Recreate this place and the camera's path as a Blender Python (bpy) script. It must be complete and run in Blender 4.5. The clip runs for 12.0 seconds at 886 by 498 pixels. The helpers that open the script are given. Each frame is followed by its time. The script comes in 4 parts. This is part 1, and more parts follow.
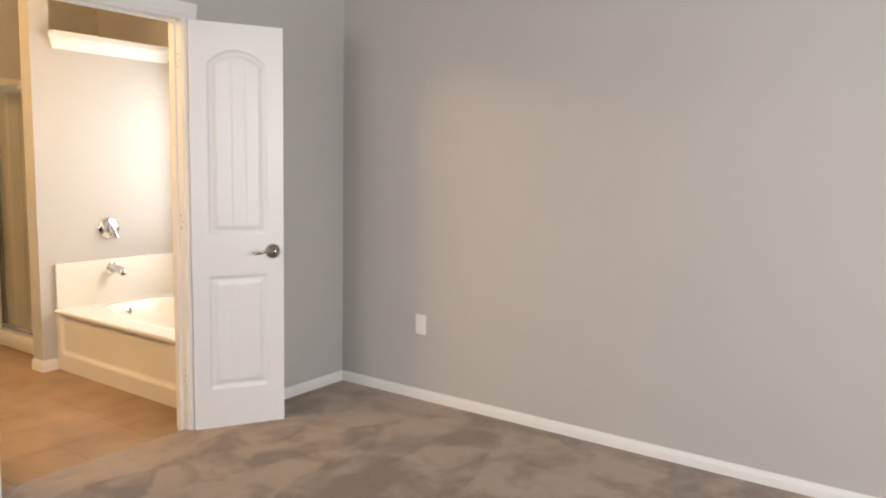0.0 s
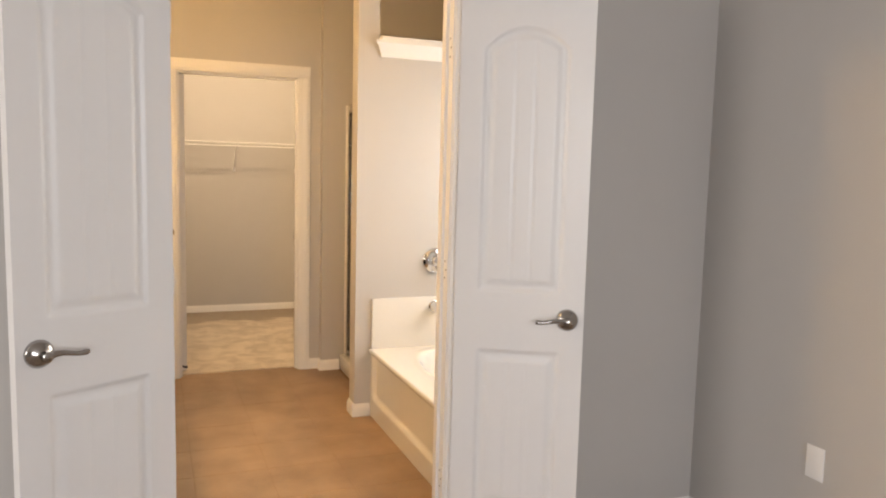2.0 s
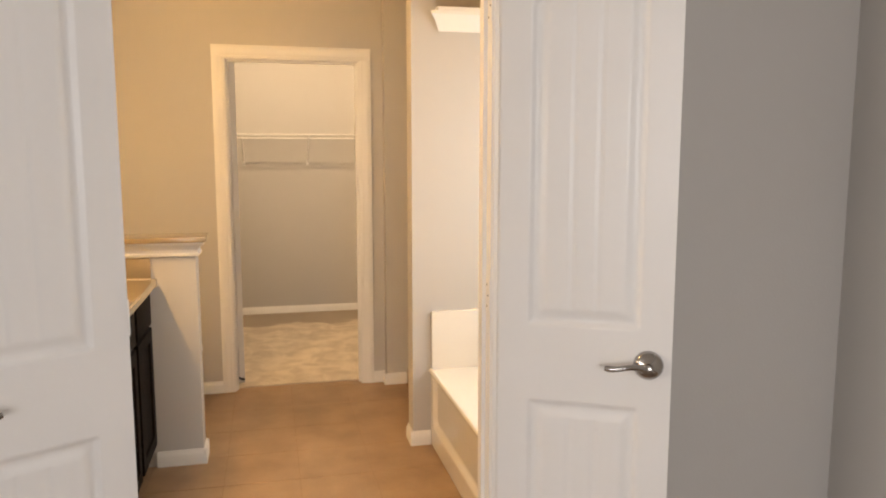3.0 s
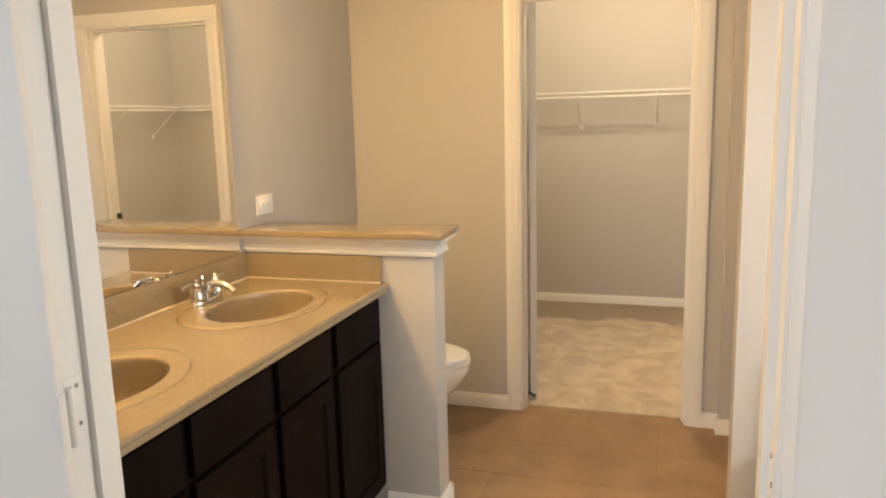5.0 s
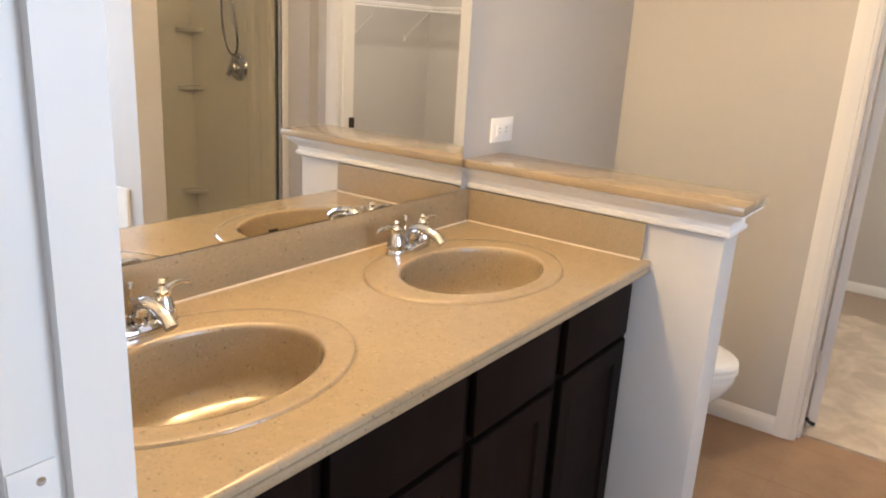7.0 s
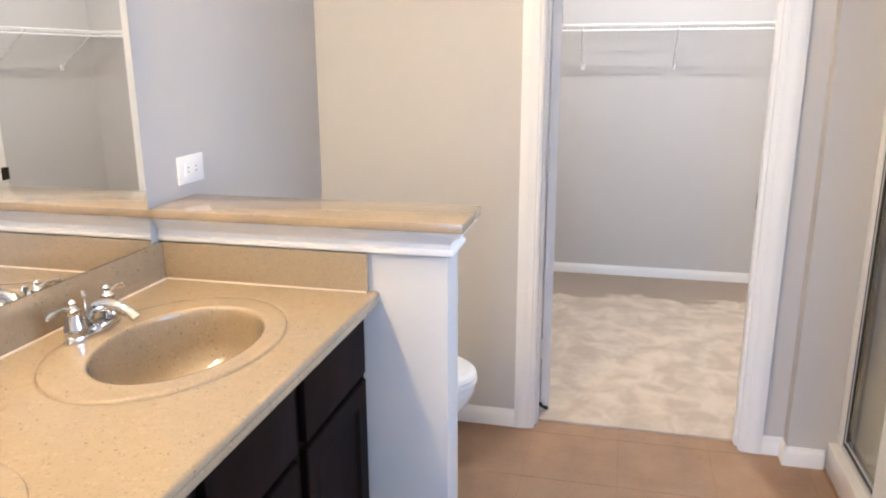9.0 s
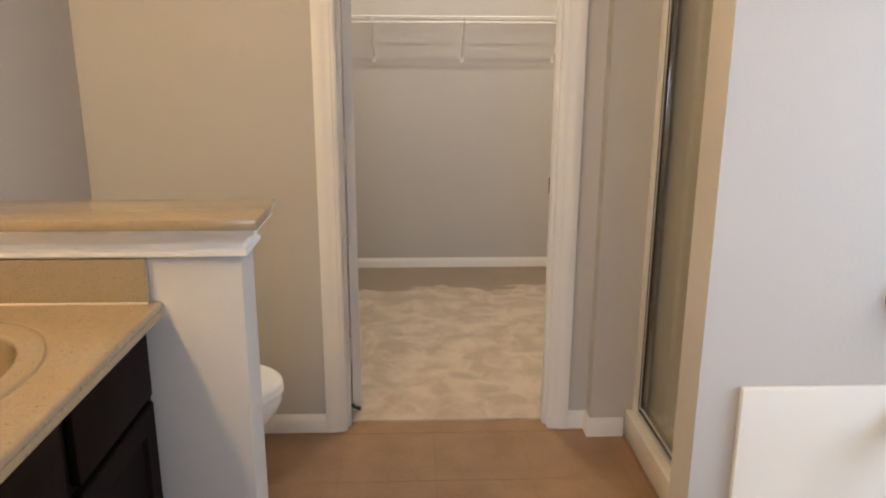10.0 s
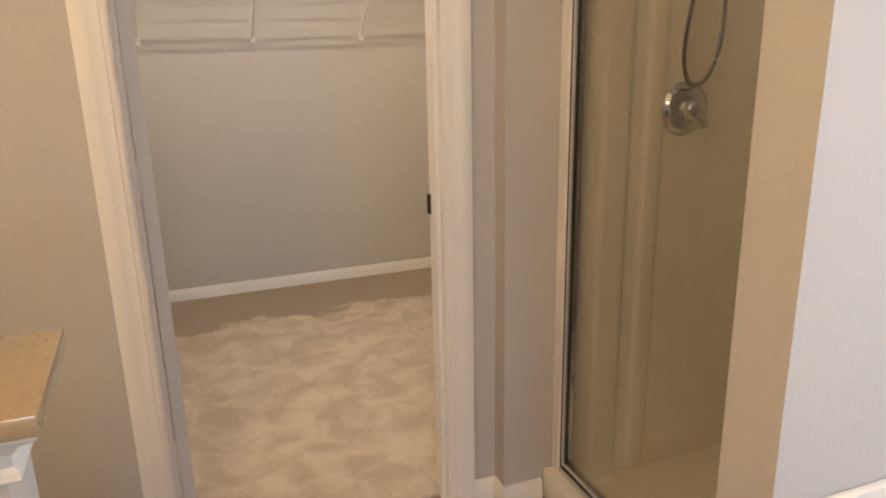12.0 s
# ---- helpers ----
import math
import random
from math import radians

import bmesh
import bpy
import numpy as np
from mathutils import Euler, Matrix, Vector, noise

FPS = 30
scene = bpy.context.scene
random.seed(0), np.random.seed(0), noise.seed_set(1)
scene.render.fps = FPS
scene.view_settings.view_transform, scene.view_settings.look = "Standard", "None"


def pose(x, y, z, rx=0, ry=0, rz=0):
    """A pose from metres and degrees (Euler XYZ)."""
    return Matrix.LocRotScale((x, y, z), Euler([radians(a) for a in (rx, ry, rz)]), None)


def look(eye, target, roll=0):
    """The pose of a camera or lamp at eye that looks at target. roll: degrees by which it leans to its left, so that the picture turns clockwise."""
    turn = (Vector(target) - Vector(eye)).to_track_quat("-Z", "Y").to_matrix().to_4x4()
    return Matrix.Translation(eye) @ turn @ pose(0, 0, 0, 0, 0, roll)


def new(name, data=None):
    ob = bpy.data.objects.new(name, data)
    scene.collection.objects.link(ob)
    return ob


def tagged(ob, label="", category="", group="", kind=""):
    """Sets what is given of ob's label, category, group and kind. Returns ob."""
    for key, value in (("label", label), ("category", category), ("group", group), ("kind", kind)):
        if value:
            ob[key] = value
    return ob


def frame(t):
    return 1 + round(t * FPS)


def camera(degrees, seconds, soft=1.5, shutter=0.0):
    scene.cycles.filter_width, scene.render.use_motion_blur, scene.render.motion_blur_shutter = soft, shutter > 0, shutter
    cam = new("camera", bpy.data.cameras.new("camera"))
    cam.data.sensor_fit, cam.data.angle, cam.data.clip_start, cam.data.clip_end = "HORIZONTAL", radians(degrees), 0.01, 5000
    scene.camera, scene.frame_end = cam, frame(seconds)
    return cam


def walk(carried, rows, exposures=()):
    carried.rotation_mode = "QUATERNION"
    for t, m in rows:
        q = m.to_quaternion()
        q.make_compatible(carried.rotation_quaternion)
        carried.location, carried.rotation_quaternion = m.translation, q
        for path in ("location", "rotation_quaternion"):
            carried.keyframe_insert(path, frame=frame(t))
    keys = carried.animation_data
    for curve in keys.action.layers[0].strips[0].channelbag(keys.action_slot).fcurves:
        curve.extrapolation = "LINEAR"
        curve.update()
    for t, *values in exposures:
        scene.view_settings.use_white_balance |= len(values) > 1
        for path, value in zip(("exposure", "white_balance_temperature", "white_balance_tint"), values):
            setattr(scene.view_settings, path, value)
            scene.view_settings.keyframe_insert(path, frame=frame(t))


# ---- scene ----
import itertools

cam = camera(62.0, 12.0, soft=2.0)
# seconds, eye, target, roll
PATH = [
    (0, (0.895, 0.073, 1.391), (-0.24, 1.704, 1.158), 1.2),
    (0.5, (0.782, 0.427, 1.379), (-0.596, 1.862, 1.17), 1.4),
    (1, (0.657, 0.766, 1.411), (-0.885, 2.02, 1.187), 1.4),
    (1.5, (0.496, 1.066, 1.422), (-1.246, 2.017, 1.174), 1.5),
    (2, (0.21, 1.335, 1.423), (-1.64, 2.065, 1.215), 1.4),
    (2.5, (-0.069, 1.556, 1.457), (-1.956, 2.184, 1.249), -0.2),
    (2.7, (-0.158, 1.627, 1.452), (-2.066, 2.184, 1.231), -0.2),
    (4.3, (-1.035, 2.071, 1.503), (-3.008, 2.013, 1.178), -0.3),
    (4.5, (-1.168, 2.105, 1.472), (-3.134, 1.916, 1.158), -0.6),
    (5, (-1.39, 2.195, 1.485), (-3.269, 1.604, 1.138), -1.5),
    (5.5, (-1.656, 2.12, 1.442), (-3.463, 1.343, 1.08), 0.5),
    (6, (-1.879, 2.024, 1.465), (-3.593, 1.088, 1.032), -0.8),
    (6.5, (-2.015, 1.966, 1.473), (-3.56, 0.799, 0.973), 1.2),
    (6.7, (-2.008, 1.922, 1.451), (-3.549, 0.766, 0.915), 2.5),
    (8.3, (-2.206, 1.702, 1.424), (-3.910, 0.804, 0.887), 1.6),
    (8.5, (-2.224, 1.731, 1.435), (-3.978, 0.919, 0.922), 1.0),
    (9, (-2.2, 1.769, 1.457), (-4.083, 1.318, 0.956), -0.2),
    (9.5, (-2.269, 1.778, 1.416), (-4.201, 1.676, 0.911), -0.9),
    (10, (-2.311, 1.755, 1.414), (-4.245, 1.834, 0.91), 0.2),
    (10.5, (-2.408, 1.696, 1.424), (-4.32, 1.947, 0.892), 0.9),
    (11, (-2.659, 1.636, 1.428), (-4.537, 2.072, 0.895), 1.9),
    (11.5, (-2.868, 1.594, 1.417), (-4.724, 2.115, 0.884), 1.4),
    (12, (-3.08, 1.576, 1.43), (-4.876, 2.246, 0.859), -1.2),
]
walk(
    cam,
    [(t, look(eye, target, roll)) for t, eye, target, roll in PATH],
    exposures=[
        (0.0, 0.05, 8250, 15),
        (1.0, -0.03, 8250, 17),
        (1.5, -0.1, 8250, 17),
        (2.7, -0.17, 9100, 18),
        (4.3, -0.15, 8500, 13),
        (5.0, -0.04, 7900, 11),
        (5.5, 0.10, 6700, 11),
        (6.0, 0.31, 5900, 11),
        (6.7, 0.2, 6050, 14),
        (8.4, 0.29, 5200, 13),
        (9.0, 0.54, 5050, 13),
        (9.5, -0.03, 5650, 12),
        (10.0, -0.35, 6300, 14),
        (10.5, -0.27, 6650, 14),
        (11.0, -0.36, 6850, 16),
        (11.5, -0.32, 6850, 17),
        (12.0, -0.26, 6600, 16),
    ],
)

# ---- light ----
world = bpy.data.worlds.new("world")
scene.world = world
world.use_nodes = True
wn = world.node_tree.nodes
sky = wn.new("ShaderNodeTexSky")
sky.sky_type, sky.sun_disc = "NISHITA", False
sky.sun_elevation, sky.sun_rotation = radians(40), radians(200)
wn["Background"].inputs["Strength"].default_value = 0.12
world.node_tree.links.new(sky.outputs["Color"], wn["Background"].inputs["Color"])


def window_light(name, eye, target, w, h, watts, colour):
    lamp = bpy.data.lights.new(name, "AREA")
    lamp.shape, lamp.size, lamp.size_y, lamp.energy, lamp.color = "RECTANGLE", w, h, watts, colour
    ob = new(name, lamp)
    ob.matrix_world = look(eye, target)
    return ob


BULB = 200.0  # glow of the vanity globes
window_light("window_light", (-3.10, 3.52, 1.45), (-3.10, 2.4, 1.25), 1.05, 1.1, 30, (0.76, 0.88, 1.0))
window_light("window_light", (3.55, 1.2, 1.60), (0.0, 1.35, 1.35), 2.3, 1.35, 140, (0.66, 0.80, 1.0))
window_light("window_light", (-1.1, -2.95, 1.5), (-1.0, 0.5, 1.3), 1.7, 1.3, 82, (0.78, 0.875, 1.0))


# ---- materials ----
def material(name, colour, rough=0.6, metal=0.0, vary=0.06, scale=6.0, bump=0.0, bump_scale=200.0, second=None, coat=0.0):
    """Principled surface with slow and fine variation of colour and a fine relief."""
    m = bpy.data.materials.new(name)
    m.use_nodes = True
    n, l = m.node_tree.nodes, m.node_tree.links
    p = n["Principled BSDF"]
    p.inputs["Roughness"].default_value, p.inputs["Metallic"].default_value = rough, metal
    p.inputs["Coat Weight"].default_value = coat
    geo = n.new("ShaderNodeTexCoord")
    slow, fine = n.new("ShaderNodeTexNoise"), n.new("ShaderNodeTexNoise")
    slow.inputs["Scale"].default_value, slow.inputs["Detail"].default_value = scale, 3.0
    fine.inputs["Scale"].default_value, fine.inputs["Detail"].default_value = scale * 12, 4.0
    for node in (slow, fine):
        l.new(geo.outputs["Object"], node.inputs["Vector"])
    add = n.new("ShaderNodeMath")
    add.operation = "MULTIPLY_ADD"
    add.inputs[1].default_value = 0.35
    l.new(fine.outputs["Fac"], add.inputs[0])
    l.new(slow.outputs["Fac"], add.inputs[2])
    ramp = n.new("ShaderNodeMapRange")
    ramp.inputs["From Min"].default_value, ramp.inputs["From Max"].default_value = 0.35, 1.0
    l.new(add.outputs[0], ramp.inputs["Value"])
    mix = n.new("ShaderNodeMix")
    mix.data_type = "RGBA"
    a = [c * (1 - vary) for c in colour]
    b = second or [min(1, c * (1 + vary)) for c in colour]
    mix.inputs[6].default_value, mix.inputs[7].default_value = (*a, 1), (*b, 1)
    l.new(ramp.outputs["Result"], mix.inputs[0])
    l.new(mix.outputs[2], p.inputs["Base Color"])
    rr = n.new("ShaderNodeMapRange")
    rr.inputs["To Min"].default_value, rr.inputs["To Max"].default_value = max(0.02, rough - 0.08), min(1, rough + 0.08)
    l.new(fine.outputs["Fac"], rr.inputs["Value"])
    l.new(rr.outputs["Result"], p.inputs["Roughness"])
    if bump:
        grain = n.new("ShaderNodeTexNoise")
        grain.inputs["Scale"].default_value, grain.inputs["Detail"].default_value = bump_scale, 3.0
        l.new(geo.outputs["Object"], grain.inputs["Vector"])
        b_ = n.new("ShaderNodeBump")
        b_.inputs["Strength"].default_value, b_.inputs["Distance"].default_value = bump, 0.002
        l.new(grain.outputs["Fac"], b_.inputs["Height"])
        l.new(b_.outputs["Normal"], p.inputs["Normal"])
    return m


def carpet_material(name, dark, light, patch, border=None, swirl=0.35, strokes=False):
    m = bpy.data.materials.new(name)
    m.use_nodes = True
    n, l = m.node_tree.nodes, m.node_tree.links
    p = n["Principled BSDF"]
    p.inputs["Roughness"].default_value = 0.95
    p.inputs["Sheen Weight"].default_value = 0.3
    geo = n.new("ShaderNodeTexCoord")
    warp = n.new("ShaderNodeTexNoise")
    warp.inputs["Scale"].default_value, warp.inputs["Detail"].default_value, warp.inputs["Distortion"].default_value = patch, 6.0, swirl
    warp.inputs["Roughness"].default_value = 0.62
    l.new(geo.outputs["Object"], warp.inputs["Vector"])
    ramp = n.new("ShaderNodeValToRGB")
    ramp.color_ramp.elements[0].position, ramp.color_ramp.elements[1].position = 0.40, 0.60
    mid = [(a + b) / 2 for a, b in zip(dark, light)]
    ramp.color_ramp.elements[0].color, ramp.color_ramp.elements[1].color = (*dark, 1), (*light, 1)
    e = ramp.color_ramp.elements.new(0.5)
    e.color = (*mid, 1)
    l.new(warp.outputs["Fac"], ramp.inputs["Fac"])
    if strokes:  # straight-edged patches where the vacuum cleaner laid the pile one way or the other
        turn, cells = n.new("ShaderNodeMapping"), n.new("ShaderNodeTexVoronoi")
        turn.inputs["Rotation"].default_value, turn.inputs["Scale"].default_value = (0, 0, radians(32)), (3.4, 1.15, 1.0)
        shake, bent = n.new("ShaderNodeTexNoise"), n.new("ShaderNodeVectorMath")
        shake.inputs["Scale"].default_value, shake.inputs["Detail"].default_value = 2.2, 5.0
        bent.operation, bent.inputs[1].default_value = "MULTIPLY_ADD", (0.30, 0.30, 0.0)
        l.new(geo.outputs["Object"], shake.inputs["Vector"])
        l.new(shake.outputs["Color"], bent.inputs[0])
        l.new(geo.outputs["Object"], bent.inputs[2])
        l.new(bent.outputs[0], turn.inputs["Vector"])
        l.new(turn.outputs["Vector"], cells.inputs["Vector"])
        cells.inputs["Scale"].default_value = 1.0
        lay, joint = n.new("ShaderNodeSeparateColor"), n.new("ShaderNodeMath")
        l.new(cells.outputs["Color"], lay.inputs[0])
        joint.operation, joint.inputs[1].default_value = "MULTIPLY_ADD", 0.17
        l.new(lay.outputs[0], joint.inputs[0])
        l.new(warp.outputs["Fac"], joint.inputs[2])
        less = n.new("ShaderNodeMath")
        less.operation, less.inputs[1].default_value = "SUBTRACT", 0.075
        l.new(joint.outputs[0], less.inputs[0])
        l.new(less.outputs[0], ramp.inputs["Fac"])
    tone = ramp.outputs["Color"]
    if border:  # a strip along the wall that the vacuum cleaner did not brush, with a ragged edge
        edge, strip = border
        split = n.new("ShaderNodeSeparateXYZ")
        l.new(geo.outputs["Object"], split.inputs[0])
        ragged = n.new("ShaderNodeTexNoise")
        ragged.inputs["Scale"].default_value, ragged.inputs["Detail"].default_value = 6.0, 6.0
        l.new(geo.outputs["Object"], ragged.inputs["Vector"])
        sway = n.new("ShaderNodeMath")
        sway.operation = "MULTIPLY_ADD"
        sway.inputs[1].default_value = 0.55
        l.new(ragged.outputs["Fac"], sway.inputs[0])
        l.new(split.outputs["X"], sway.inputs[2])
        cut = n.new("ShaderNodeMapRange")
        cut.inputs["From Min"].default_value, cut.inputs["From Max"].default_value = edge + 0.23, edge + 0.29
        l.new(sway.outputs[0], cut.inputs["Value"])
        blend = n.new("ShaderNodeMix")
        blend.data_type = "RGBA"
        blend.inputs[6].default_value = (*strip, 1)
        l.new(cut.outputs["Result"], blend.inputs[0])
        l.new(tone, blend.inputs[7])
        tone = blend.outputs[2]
    pile = n.new("ShaderNodeTexNoise")
    pile.inputs["Scale"].default_value, pile.inputs["Detail"].default_value = 240, 4.0
    l.new(geo.outputs["Object"], pile.inputs["Vector"])
    mul = n.new("ShaderNodeMix")
    mul.data_type, mul.blend_type = "RGBA", "MULTIPLY"
    mul.inputs[0].default_value = 0.55
    l.new(tone, mul.inputs[6])
    gain = n.new("ShaderNodeMapRange")
    gain.inputs["To Min"].default_value, gain.inputs["To Max"].default_value = 0.55, 1.45
    l.new(pile.outputs["Fac"], gain.inputs["Value"])
    l.new(gain.outputs["Result"], mul.inputs[7])
    l.new(mul.outputs[2], p.inputs["Base Color"])
    both = n.new("ShaderNodeMath")
    both.operation = "MULTIPLY_ADD"
    both.inputs[1].default_value = 0.5
    l.new(pile.outputs["Fac"], both.inputs[0])
    l.new(warp.outputs["Fac"], both.inputs[2])
    b_ = n.new("ShaderNodeBump")
    b_.inputs["Strength"].default_value, b_.inputs["Distance"].default_value = 0.8, 0.012
    l.new(both.outputs[0], b_.inputs["Height"])
    l.new(b_.outputs["Normal"], p.inputs["Normal"])
    return m


def speckled(name, base, dark, pale, rough):
    """Cultured stone: a base colour with scattered dark and pale chips."""
    m = bpy.data.materials.new(name)
    m.use_nodes = True
    n, l = m.node_tree.nodes, m.node_tree.links
    p = n["Principled BSDF"]
    p.inputs["Roughness"].default_value, p.inputs["Coat Weight"].default_value = rough, 0.6
    p.inputs["Coat Roughness"].default_value = 0.08
    geo = n.new("ShaderNodeTexCoord")
    last = None
    cloud = n.new("ShaderNodeTexNoise")
    cloud.inputs["Scale"].default_value, cloud.inputs["Detail"].default_value = 46, 6
    l.new(geo.outputs["Object"], cloud.inputs["Vector"])
    first = n.new("ShaderNodeMix")
    first.data_type = "RGBA"
    first.inputs[6].default_value = (*[c * 0.90 for c in base], 1)
    first.inputs[7].default_value = (*[c * 1.08 for c in base], 1)
    l.new(cloud.outputs["Fac"], first.inputs[0])
    last = first
    mid = [(a + b) / 2 for a, b in zip(base, dark)]
    for scale, size, share, tone in ((130, 0.22, 0.93, dark), (95, 0.28, 0.80, pale), (230, 0.28, 0.72, mid)):
        cell = n.new("ShaderNodeTexVoronoi")
        cell.inputs["Scale"].default_value, cell.inputs["Randomness"].default_value = scale, 1.0
        wob = n.new("ShaderNodeTexNoise")
        wob.inputs["Scale"].default_value = scale * 1.3
        bend = n.new("ShaderNodeVectorMath")
        bend.operation = "MULTIPLY_ADD"
        bend.inputs[1].default_value = (0.008, 0.008, 0.008)
        l.new(geo.outputs["Object"], wob.inputs["Vector"])
        l.new(wob.outputs["Color"], bend.inputs[0])
        l.new(geo.outputs["Object"], bend.inputs[2])
        l.new(bend.outputs[0], cell.inputs["Vector"])
        near = n.new("ShaderNodeMapRange")
        near.inputs["From Min"].default_value, near.inputs["From Max"].default_value = size + 0.16, size - 0.04
        l.new(cell.outputs["Distance"], near.inputs["Value"])
        pick = n.new("ShaderNodeSeparateColor")
        l.new(cell.outputs["Color"], pick.inputs[0])
        some = n.new("ShaderNodeMath")
        some.operation, some.inputs[1].default_value = "GREATER_THAN", share
        l.new(pick.outputs[0], some.inputs[0])
        both = n.new("ShaderNodeMath")
        both.operation = "MULTIPLY"
        l.new(near.outputs["Result"], both.inputs[0])
        l.new(some.outputs[0], both.inputs[1])
        mx = n.new("ShaderNodeMix")
        mx.data_type = "RGBA"
        l.new(both.outputs[0], mx.inputs[0])
        l.new(last.outputs[2], mx.inputs[6])
        mx.inputs[7].default_value = (*tone, 1)
        last = mx
    l.new(last.outputs[2], p.inputs["Base Color"])
    return m


def tile_material(name, colour, second):
    m = material(name, colour, 0.42, 0, 0.10, 5.0, 0.25, 60.0, second)
    n, l = m.node_tree.nodes, m.node_tree.links
    p = n["Principled BSDF"]
    place = n.new("ShaderNodeNewGeometry")
    for node in [x for x in n if x.bl_idname == "ShaderNodeTexNoise"]:
        l.new(place.outputs["Position"], node.inputs["Vector"])
    old = p.inputs["Base Color"].links[0].from_socket
    info = n.new("ShaderNodeObjectInfo")
    hsv = n.new("ShaderNodeHueSaturation")
    r = n.new("ShaderNodeMapRange")
    r.inputs["To Min"].default_value, r.inputs["To Max"].default_value = 0.96, 1.03
    l.new(info.outputs["Random"], r.inputs["Value"])
    l.new(r.outputs["Result"], hsv.inputs["Value"])
    l.new(old, hsv.inputs["Color"])
    l.new(hsv.outputs["Color"], p.inputs["Base Color"])
    return m


def wood_material(name, colour, second, rough):
    m = material(name, colour, rough, 0, 0.1, 3.0, 0.15, 90.0, second)
    n, l = m.node_tree.nodes, m.node_tree.links
    grain = [x for x in n if x.bl_idname == "ShaderNodeTexNoise"]
    stretch = n.new("ShaderNodeMapping")
    stretch.inputs["Scale"].default_value = (9, 9, 0.9)
    geo = [x for x in n if x.bl_idname == "ShaderNodeTexCoord"][0]
    l.new(geo.outputs["Object"], stretch.inputs["Vector"])
    for g in grain:
        l.new(stretch.outputs["Vector"], g.inputs["Vector"])
    return m


def glass_material(name, tint):
    m = bpy.data.materials.new(name)
    m.use_nodes = True
    n, l = m.node_tree.nodes, m.node_tree.links
    clear, gloss, mix, fr = (n.new(k) for k in ("ShaderNodeBsdfTransparent", "ShaderNodeBsdfGlossy", "ShaderNodeMixShader", "ShaderNodeLayerWeight"))
    clear.inputs["Color"].default_value = (*tint, 1)
    gloss.inputs["Roughness"].default_value = 0.02
    fr.inputs["Blend"].default_value = 0.5
    steep, scaled = n.new("ShaderNodeMath"), n.new("ShaderNodeMath")
    steep.operation, steep.inputs[1].default_value = "POWER", 4.0
    scaled.operation, scaled.inputs[1].default_value, scaled.inputs[2].default_value = "MULTIPLY_ADD", 0.55, 0.03
    l.new(fr.outputs["Facing"], steep.inputs[0])
    l.new(steep.outputs[0], scaled.inputs[0])
    l.new(scaled.outputs[0], mix.inputs["Fac"])
    l.new(clear.outputs["BSDF"], mix.inputs[1])
    l.new(gloss.outputs["BSDF"], mix.inputs[2])
    l.new(mix.outputs["Shader"], n["Material Output"].inputs["Surface"])
    return m


def glow_material(name, colour, strength):
    m = bpy.data.materials.new(name)
    m.use_nodes = True
    p = m.node_tree.nodes["Principled BSDF"]
    p.inputs["Base Color"].default_value = (0.9, 0.88, 0.82, 1)
    p.inputs["Emission Color"].default_value = (*colour, 1)
    p.inputs["Emission Strength"].default_value = strength
    return m


PAINT = material("grey_wall_paint", (0.50, 0.48, 0.46), 0.75, 0, 0.03, 1.3, 0.22, 130.0)
CEILING = material("ceiling_paint", (0.74, 0.72, 0.69), 0.85, 0, 0.03, 2.0, 0.5, 90.0)
WHITE = material("white_trim_paint", (0.78, 0.765, 0.74), 0.40, 0, 0.015, 4.0, 0.04, 90.0)
DOORWHITE = material("white_door_paint", (0.79, 0.775, 0.765), 0.36, 0, 0.02, 4.0, 0.08, 110.0)
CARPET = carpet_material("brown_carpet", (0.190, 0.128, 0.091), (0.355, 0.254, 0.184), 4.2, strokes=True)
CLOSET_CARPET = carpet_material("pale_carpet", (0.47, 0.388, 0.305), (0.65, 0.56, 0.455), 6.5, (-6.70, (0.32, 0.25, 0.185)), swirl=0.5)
TILE = tile_material("tan_tile", (0.252, 0.150, 0.083), (0.386, 0.247, 0.146))
GROUT = material("tan_grout", (0.28, 0.172, 0.098), 0.8, 0, 0.1, 20.0, 0.3, 200.0)
STONE = speckled("speckled_stone", (0.300, 0.231, 0.147), (0.165, 0.120, 0.080), (0.322, 0.252, 0.168), 0.18)
ESPRESSO = wood_material("espresso_wood", (0.006, 0.0036, 0.003), (0.011, 0.0065, 0.0052), 0.5)
ESPRESSO.node_tree.nodes["Principled BSDF"].inputs["Specular IOR Level"].default_value = 0.04
DARK = material("dark_gap", (0.012, 0.009, 0.008), 0.8)
CHROME = material("chrome", (0.66, 0.66, 0.67), 0.05, 1.0, 0.03, 10.0)
NICKEL = material("satin_nickel", (0.40, 0.38, 0.365), 0.16, 1.0, 0.05, 20.0)
ACRYLIC = material("white_acrylic", (0.80, 0.78, 0.74), 0.2, 0, 0.02, 3.0, coat=0.4)
PORCELAIN = material("white_porcelain", (0.82, 0.81, 0.79), 0.12, 0, 0.02, 3.0, coat=0.6)
SURROUND = material("beige_surround", (0.70, 0.675, 0.62), 0.25, 0, 0.03, 2.0, coat=0.3)
PLASTIC = material("white_plastic", (0.82, 0.81, 0.80), 0.35, 0, 0.02, 8.0)
WIRE = material("white_coated_wire", (0.80, 0.79, 0.77), 0.35, 0, 0.03, 30.0)
MIRROR = material("silver_mirror", (0.90, 0.90, 0.88), 0.0, 1.0, 0.0, 1.0)
MIRROR.node_tree.nodes["Principled BSDF"].inputs["Roughness"].links and [MIRROR.node_tree.links.remove(k) for k in list(MIRROR.node_tree.nodes["Principled BSDF"].inputs["Roughness"].links)]
